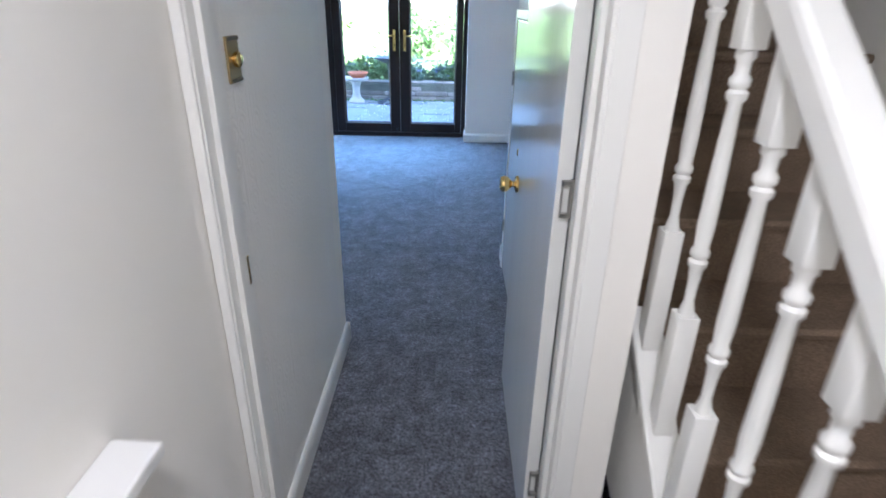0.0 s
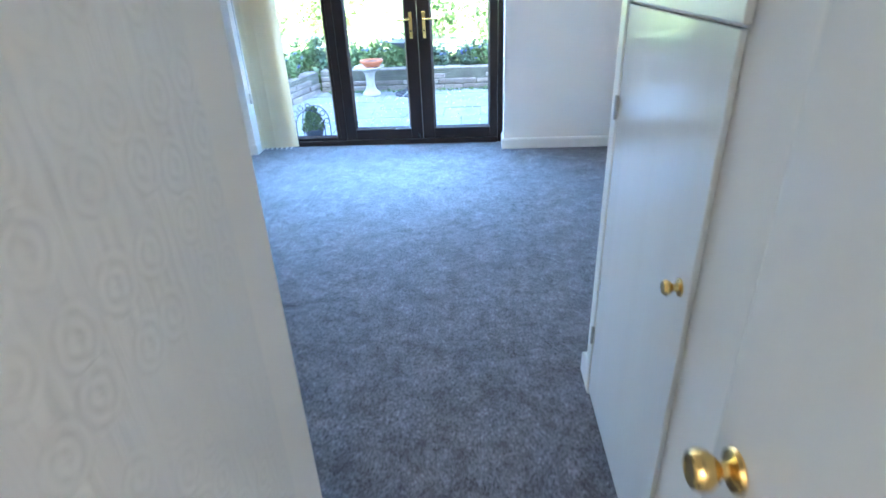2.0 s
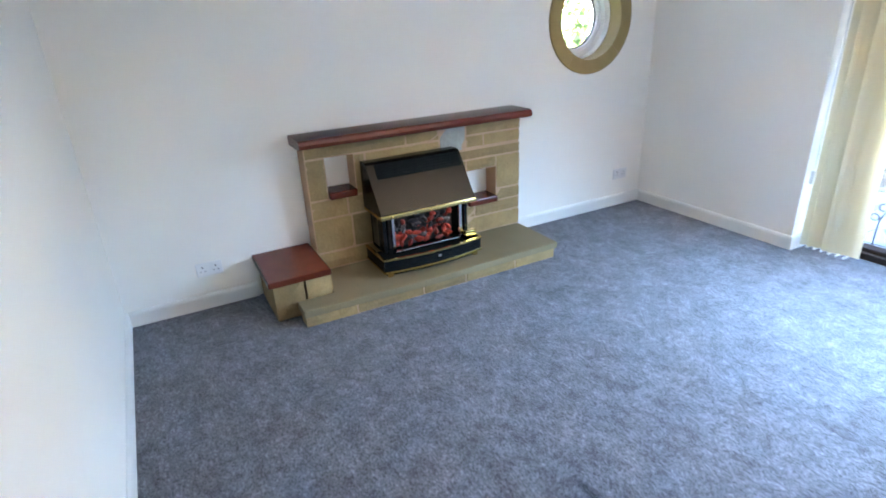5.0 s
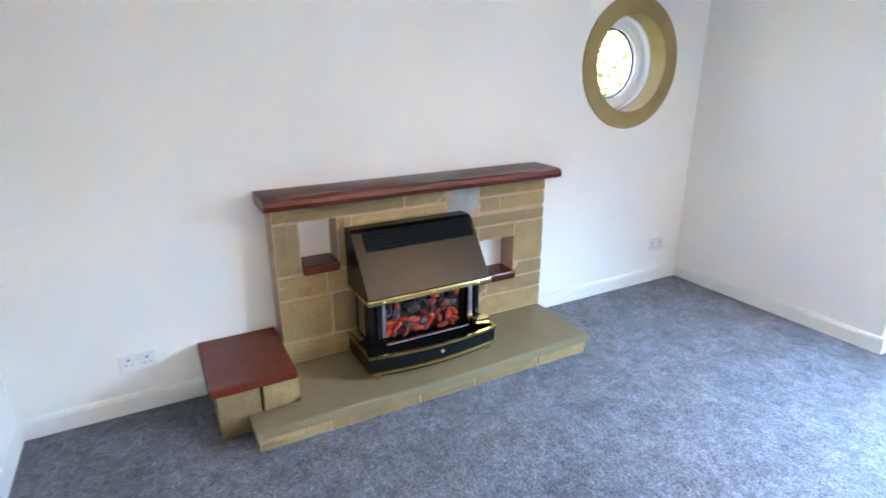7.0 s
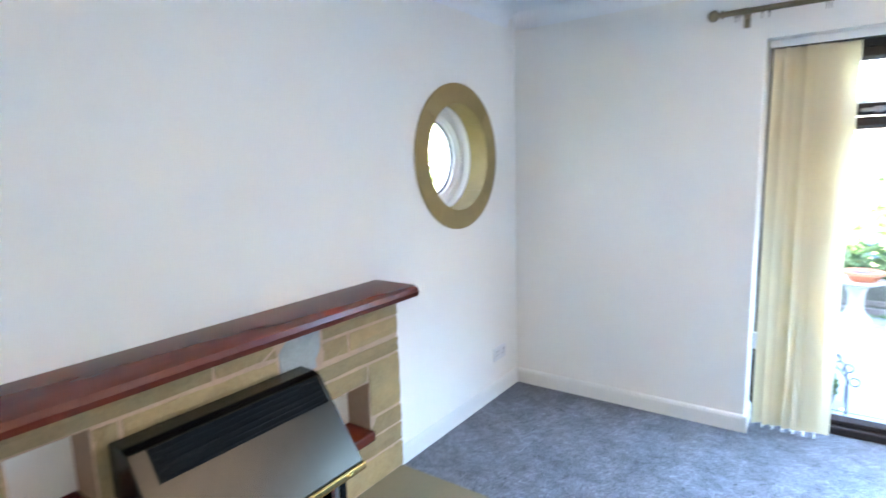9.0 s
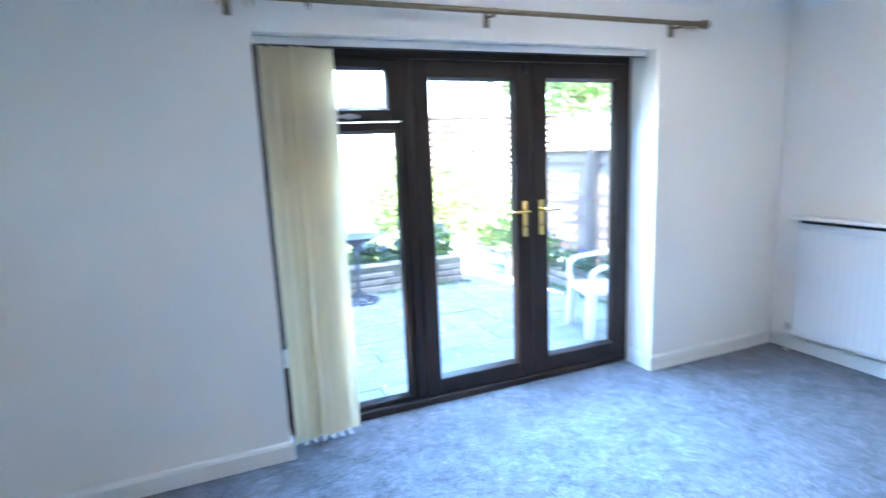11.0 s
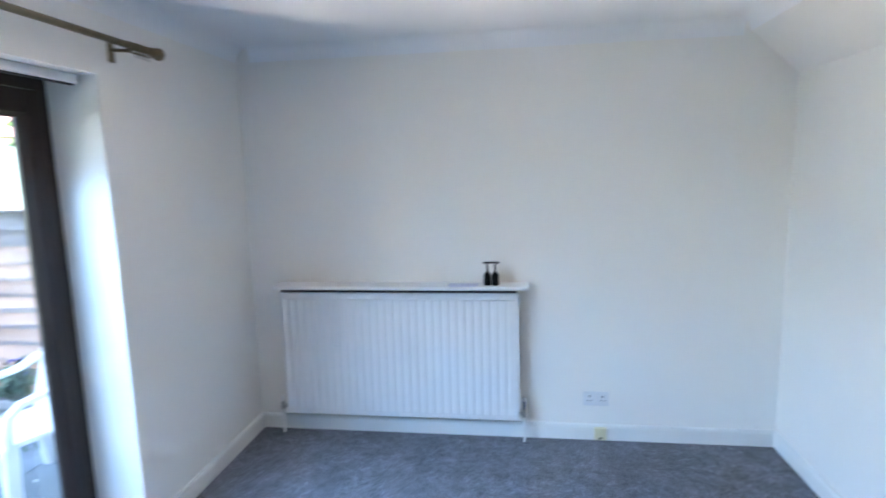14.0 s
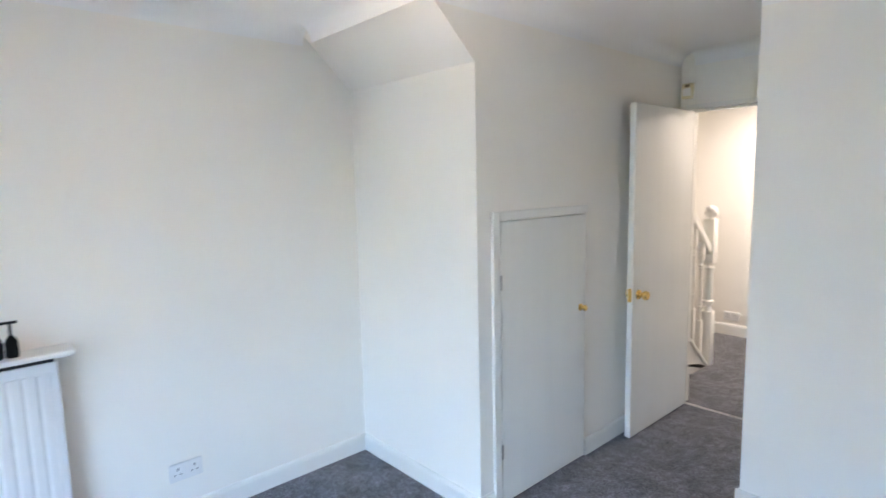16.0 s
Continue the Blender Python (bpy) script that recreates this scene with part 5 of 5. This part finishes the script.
for k, (x, y, h) in enumerate(((1.25, 12.75, 1.75), (0.35, 13.0, 1.55), (2.1, 12.3, 1.35))):
    shrub("garden_shrub", x, y, 0.13 if x < 2 else -0.14, 0.62, 0.45, h, 1000, 0.085, (LEAF3, LEAF, LEAF3)[k],
          "tall sunlit shrub in front of the far fence", 210 + k, 0, "shrub", "garden shrubs")
for k in range(5):
    shrub("side_hedge", -5.6 + rnd.uniform(-0.3, 0.1), 4.9 + 1.0 * k, -0.14, 0.75, 0.75, 2.9, 1100, 0.11, LEAF,
          "tall green hedge beside the house", 190 + k, 0, "hedge", "hedges beside the house")


def tree(x, y, h, crown, seed, label):
    rnd = random.Random(seed)
    t = thing("garden_tree", pose(x, y, 0.0), label, "tree", "trees beyond the garden")
    bm = bmesh.new()
    fork = Vector((rnd.uniform(-0.2, 0.2), rnd.uniform(-0.2, 0.2), h * 0.42))
    cyl(bm, (0, 0, -0.15), fork, 0.17, 0.11, seg=10)
    limbs = []
    for k in range(9):
        a = 2 * math.pi * k / 9 + rnd.uniform(-0.3, 0.3)
        tip = fork + Vector((crown * rnd.uniform(0.4, 0.85) * math.cos(a), crown * rnd.uniform(0.4, 0.85) * math.sin(a), h * rnd.uniform(0.12, 0.55)))
        cyl(bm, fork, tip, 0.07, 0.02, seg=7)
        limbs.append((fork, tip))
        for i in range(3):
            q = fork.lerp(tip, rnd.uniform(0.45, 0.9))
            tw = q + Vector((rnd.uniform(-1, 1), rnd.uniform(-1, 1), rnd.uniform(-0.2, 0.9))) * crown * 0.35
            cyl(bm, q, tw, 0.025, 0.008, seg=5)
            limbs.append((q, tw))
    part("trunk", bm, BARK, t)
    bm = bmesh.new()
    for k in range(2200):
        p, q = rnd.choice(limbs)
        c = p.lerp(q, rnd.uniform(0.5, 1.15)) + Vector((rnd.gauss(0, 0.28), rnd.gauss(0, 0.28), rnd.gauss(0, 0.24)))
        add_leaf(bm, c, Vector((rnd.uniform(-1, 1), rnd.uniform(-1, 1), rnd.uniform(-0.7, 0.6))), rnd.uniform(0.13, 0.24), rnd)
    part("crown", bm, LEAF, t)
    return t


tree(5.2, 15.5, 4.8, 2.1, 31, "leafy green tree beyond the fence")
tree(8.5, 13.2, 4.6, 2.0, 32, "leafy green tree beyond the fence")

# neighbouring house far behind the fence
nh = thing("neighbour_house", pose(17.0, 24.0, 0.0, 0, 0, 20), "pale neighbouring house with a pitched roof", "house")
RENDER = mat("pale_render", (0.7, 0.67, 0.6), 0.9, var=0.08, scale=1.0, bump=0.3, bump_scale=20)
part("wall", B(-4, -3.5, -0.14, 4, 3.5, 3.0), RENDER, nh)
part("roof", prism(bmesh.new(), [(-4.4, 3.0), (4.4, 3.0), (0, 5.4)], "y", -3.8, 3.8), ROOFT, nh)
for x in (-2.3, 1.6):
    w = part("window", B(x - 0.6, -3.53, 1.0, x + 0.6, -3.49, 2.2), SATIN, nh)
    part("pane", B(x - 0.53, -3.545, 1.07, x + 0.53, -3.53, 2.13), BLACK, w)

# bird bath with a terracotta bowl
bb = thing("bird_bath", pose(-1.62, 9.98, PZ0), "pale cast stone bird bath on the patio", "bird bath")
part("pedestal", lathe(bmesh.new(), [(0.125, 0), (0.13, 0.02), (0.115, 0.05), (0.085, 0.075), (0.065, 0.12), (0.058, 0.20), (0.068, 0.28), (0.09, 0.33), (0.07, 0.345)]), CASTSTONE, bb, smooth=True)
part("basin", lathe(bmesh.new(), [(0.07, 0.335), (0.13, 0.35), (0.20, 0.375), (0.215, 0.39), (0.21, 0.405), (0.19, 0.405), (0.15, 0.385), (0.05, 0.375)], seg=32), CASTSTONE, bb, smooth=True)
tp = thing("terracotta_bowl", pose(-1.58, 9.98, PZ0 + 0.385), "shallow orange terracotta bowl standing in the bird bath", "bowl")
part("bowl", lathe(bmesh.new(), [(0.09, 0), (0.12, 0.03), (0.15, 0.07), (0.165, 0.075), (0.165, 0.098), (0.15, 0.098), (0.13, 0.07), (0.05, 0.06)], seg=32), TERRA, tp, smooth=True)
part("soil", lathe(bmesh.new(), [(0.13, 0.068), (0.12, 0.078), (0.02, 0.083)], seg=20), SOIL, tp)
md = thing("metal_bird_bath", pose(-1.06, 9.98, PZ0), "dark metal bird bath with a wide dish on a thin stem", "bird bath")
part("dish", lathe(bmesh.new(), [(0.03, 0.60), (0.07, 0.63), (0.15, 0.665), (0.23, 0.70), (0.26, 0.715), (0.262, 0.725), (0.25, 0.725), (0.20, 0.70), (0.10, 0.67), (0.02, 0.66)], seg=36), METAL, md, smooth=True)
part("stem", lathe(bmesh.new(), [(0.05, 0.05), (0.040, 0.10), (0.024, 0.16), (0.022, 0.30), (0.030, 0.33), (0.022, 0.36), (0.022, 0.54), (0.045, 0.61)], seg=14), METAL, md, smooth=True)


def hoop(bm, c, r, thick, tilt=Matrix()):
    """A closed wire ring round c."""
    pts = [Vector(c) + tilt @ Vector((r * math.cos(2 * math.pi * i / 14), r * math.sin(2 * math.pi * i / 14), 0)) for i in range(15)]
    for p, q in zip(pts, pts[1:]):
        cyl(bm, p, q, thick, seg=5)
    return bm


part("foot_ring", hoop(bmesh.new(), (0, 0, 0.010), 0.215, 0.010), METAL, md)
for k in range(6):
    a = math.pi * k / 3
    c, d = math.cos(a), math.sin(a)
    bm = bmesh.new()
    pts = [(0.21, 0.012), (0.17, 0.035), (0.11, 0.045), (0.05, 0.075), (0.03, 0.11)]
    for (u, z), (v, w) in zip(pts, pts[1:]):
        cyl(bm, (u * c, u * d, z), (v * c, v * d, w), 0.009, seg=6)
    hoop(bm, (0.15 * math.cos(a + 0.52), 0.15 * math.sin(a + 0.52), 0.014), 0.05, 0.007)
    part("foot_scroll", bm, METAL, md)

# stone pot with strap leaves at the start of the path
sp = thing("stone_pot", pose(1.0, 10.16, PZ0), "weathered buff stone pot with long strap leaves", "plant pot")
part("pot", lathe(bmesh.new(), [(0.105, 0), (0.125, 0.03), (0.13, 0.16), (0.135, 0.29), (0.148, 0.31), (0.148, 0.35), (0.13, 0.35), (0.115, 0.32), (0.03, 0.315)], seg=28), WALLSTONE, sp, smooth=True)
bm = bmesh.new()
rnd = random.Random(41)
for k in range(46):
    a, L, up = rnd.uniform(0, 2 * math.pi), rnd.uniform(0.18, 0.32), rnd.uniform(0.2, 0.9)
    c, d = math.cos(a), math.sin(a)
    prev = None
    for i in range(5):
        u = i / 4
        rad, z, w = 0.05 + L * u * (1.1 - 0.5 * up), 0.32 + L * up * (1.3 * u - 0.9 * u * u), 0.013 * (1 - 0.9 * u)
        row = [bm.verts.new((rad * c - d * w, rad * d + c * w, z)), bm.verts.new((rad * c + d * w, rad * d - c * w, z))]
        if prev:
            bm.faces.new((prev[0], prev[1], row[1], row[0]))
        prev = row
part("strap_leaves", bm, LEAF, sp)

# petals and leaf litter on the patio
bm = bmesh.new()
rnd = random.Random(43)
for k in range(420):
    x, y = rnd.uniform(-2.4, 1.05), 7.4 + 2.8 * rnd.random() ** 0.8
    add_leaf(bm, Vector((x, y, PZ0 + 0.006)), Vector((rnd.uniform(-1, 1), rnd.uniform(-1, 1), 0.12)), rnd.uniform(0.012, 0.040), rnd)
solid("leaf_litter", bm, mat("dry_pale_leaf", (0.75, 0.74, 0.66), 0.8, var=0.3, scale=15), "scattered pale petals and dry leaves on the patio", "leaf litter", "stuff")
bm = bmesh.new()
for k in range(520):
    x, y = rnd.choice(((rnd.uniform(-2.3, 0.35), 10.21 - abs(rnd.gauss(0, 0.07))), (1.10 - abs(rnd.gauss(0, 0.06)), rnd.uniform(7.6, 10.8))))
    add_leaf(bm, Vector((x, y, PZ0 + 0.004)), Vector((rnd.uniform(-1, 1), rnd.uniform(-1, 1), 0.8)), rnd.uniform(0.02, 0.055), rnd)
solid("patio_weeds", bm, LEAF, "small green weeds along the foot of the walls", "weeds", "stuff")

# wire planter by the doors
wp = thing("wire_planter", pose(-1.87, 7.76, PZ0), "dark scrolled wire planter with a small green conifer", "planter")
for s in (-0.11, 0.11):
    bm = bmesh.new()
    pts = [Vector((0.15 * math.cos(a), s, 0.16 + 0.17 * math.sin(a))) for a in [math.pi * k / 12 for k in range(13)]]
    pts = [Vector((0.15, s, 0.0))] + pts + [Vector((-0.15, s, 0.0))]
    for p, q in zip(pts, pts[1:]):
        cyl(bm, p, q, 0.006, seg=6)
    part("arch", bm, METAL, wp)
for k in range(7):
    a = math.pi * (k + 0.5) / 7
    bm = bmesh.new()
    c = Vector((0.185 * math.cos(a), -0.11, 0.17 + 0.20 * math.sin(a)))
    for i in range(10):
        u, v = 2 * math.pi * i / 10, 2 * math.pi * (i + 1) / 10
        cyl(bm, c + Vector((0.026 * math.cos(u), 0, 0.026 * math.sin(u))), c + Vector((0.026 * math.cos(v), 0, 0.026 * math.sin(v))), 0.005, seg=5)
    part("scroll", bm, METAL, wp)
part("basket", lathe(bmesh.new(), [(0.07, 0.0), (0.085, 0.02), (0.105, 0.10), (0.11, 0.105), (0.095, 0.10), (0.02, 0.095)], seg=18), METAL, wp, smooth=True)
bm = bmesh.new()
rnd = random.Random(77)
for k in range(420):
    z = rnd.random() ** 1.3
    a = rnd.uniform(0, 2 * math.pi)
    r = 0.115 * (1 - 0.8 * z) * math.sqrt(rnd.random())
    add_leaf(bm, Vector((r * math.cos(a), r * math.sin(a), 0.09 + 0.23 * z)), Vector((math.cos(a), math.sin(a), 1.1)), 0.045, rnd)
part("foliage", bm, LEAF3, wp)

# white garden chair
ch = thing("garden_chair", pose(0.605, 7.955, PZ0, 0, 0, 75) @ Matrix.Scale(0.95, 4), "white moulded plastic garden armchair on the patio", "chair")
# local: faces +y, x across


def bent(bm, pts, wx, wy):
    """A flat-sided bar through pts."""
    rows = []
    n = len(pts)
    for i, p in enumerate(pts):
        d = (Vector(pts[min(i + 1, n - 1)]) - Vector(pts[max(i - 1, 0)])).normalized()
        side = Vector((1, 0, 0)) if abs(d.x) < 0.9 else Vector((0, 1, 0))
        up = d.cross(side).normalized()
        side = up.cross(d).normalized()
        rows.append([bm.verts.new(Vector(p) + side * wx * a + up * wy * c) for a, c in ((-0.5, -0.5), (0.5, -0.5), (0.5, 0.5), (-0.5, 0.5))])
    for p, q in zip(rows, rows[1:]):
        for j in range(4):
            bm.faces.new((p[j], p[(j + 1) % 4], q[(j + 1) % 4], q[j]))
    bm.faces.new(rows[0]), bm.faces.new(list(reversed(rows[-1])))
    return bm


for s in (-1, 1):
    part("leg", bent(bmesh.new(), [(s * 0.235, 0.235, 0.0), (s * 0.225, 0.225, 0.2), (s * 0.215, 0.21, 0.40)], 0.05, 0.07), CHAIRW, ch)
    part("leg", bent(bmesh.new(), [(s * 0.23, -0.24, 0.0), (s * 0.215, -0.21, 0.2), (s * 0.205, -0.19, 0.40)], 0.05, 0.07), CHAIRW, ch)
    arm = [(s * 0.225, 0.22, 0.39), (s * 0.255, 0.235, 0.50), (s * 0.265, 0.22, 0.585), (s * 0.27, 0.16, 0.63), (s * 0.27, 0.02, 0.645), (s * 0.26, -0.14, 0.665), (s * 0.235, -0.25, 0.72)]
    part("armrest", bent(bmesh.new(), arm, 0.055, 0.026), CHAIRW, ch, smooth=True)
b = bmesh.new()
prism(b, [(-0.24, 0.40), (0.20, 0.415), (0.245, 0.40), (0.25, 0.375), (0.22, 0.385), (-0.24, 0.375)], "x", -0.235, 0.235, bevel=0.006)
part("seat", b, CHAIRW, ch)
b = bmesh.new()
n = 10
rows = []
for i in range(n + 1):
    u = 2 * i / n - 1
    y = -0.25 + 0.07 * u * u
    rows.append([b.verts.new((0.25 * u, y + a, z)) for a, z in ((0.0, 0.39), (-0.10, 0.82 - 0.05 * u * u), (-0.115, 0.82 - 0.05 * u * u), (-0.018, 0.39))])
for p, q in zip(rows, rows[1:]):
    for j in range(4):
        b.faces.new((p[j], p[(j + 1) % 4], q[(j + 1) % 4], q[j]))
b.faces.new(rows[0]), b.faces.new(list(reversed(rows[-1])))
part("backrest", b, CHAIRW, ch, smooth=True)
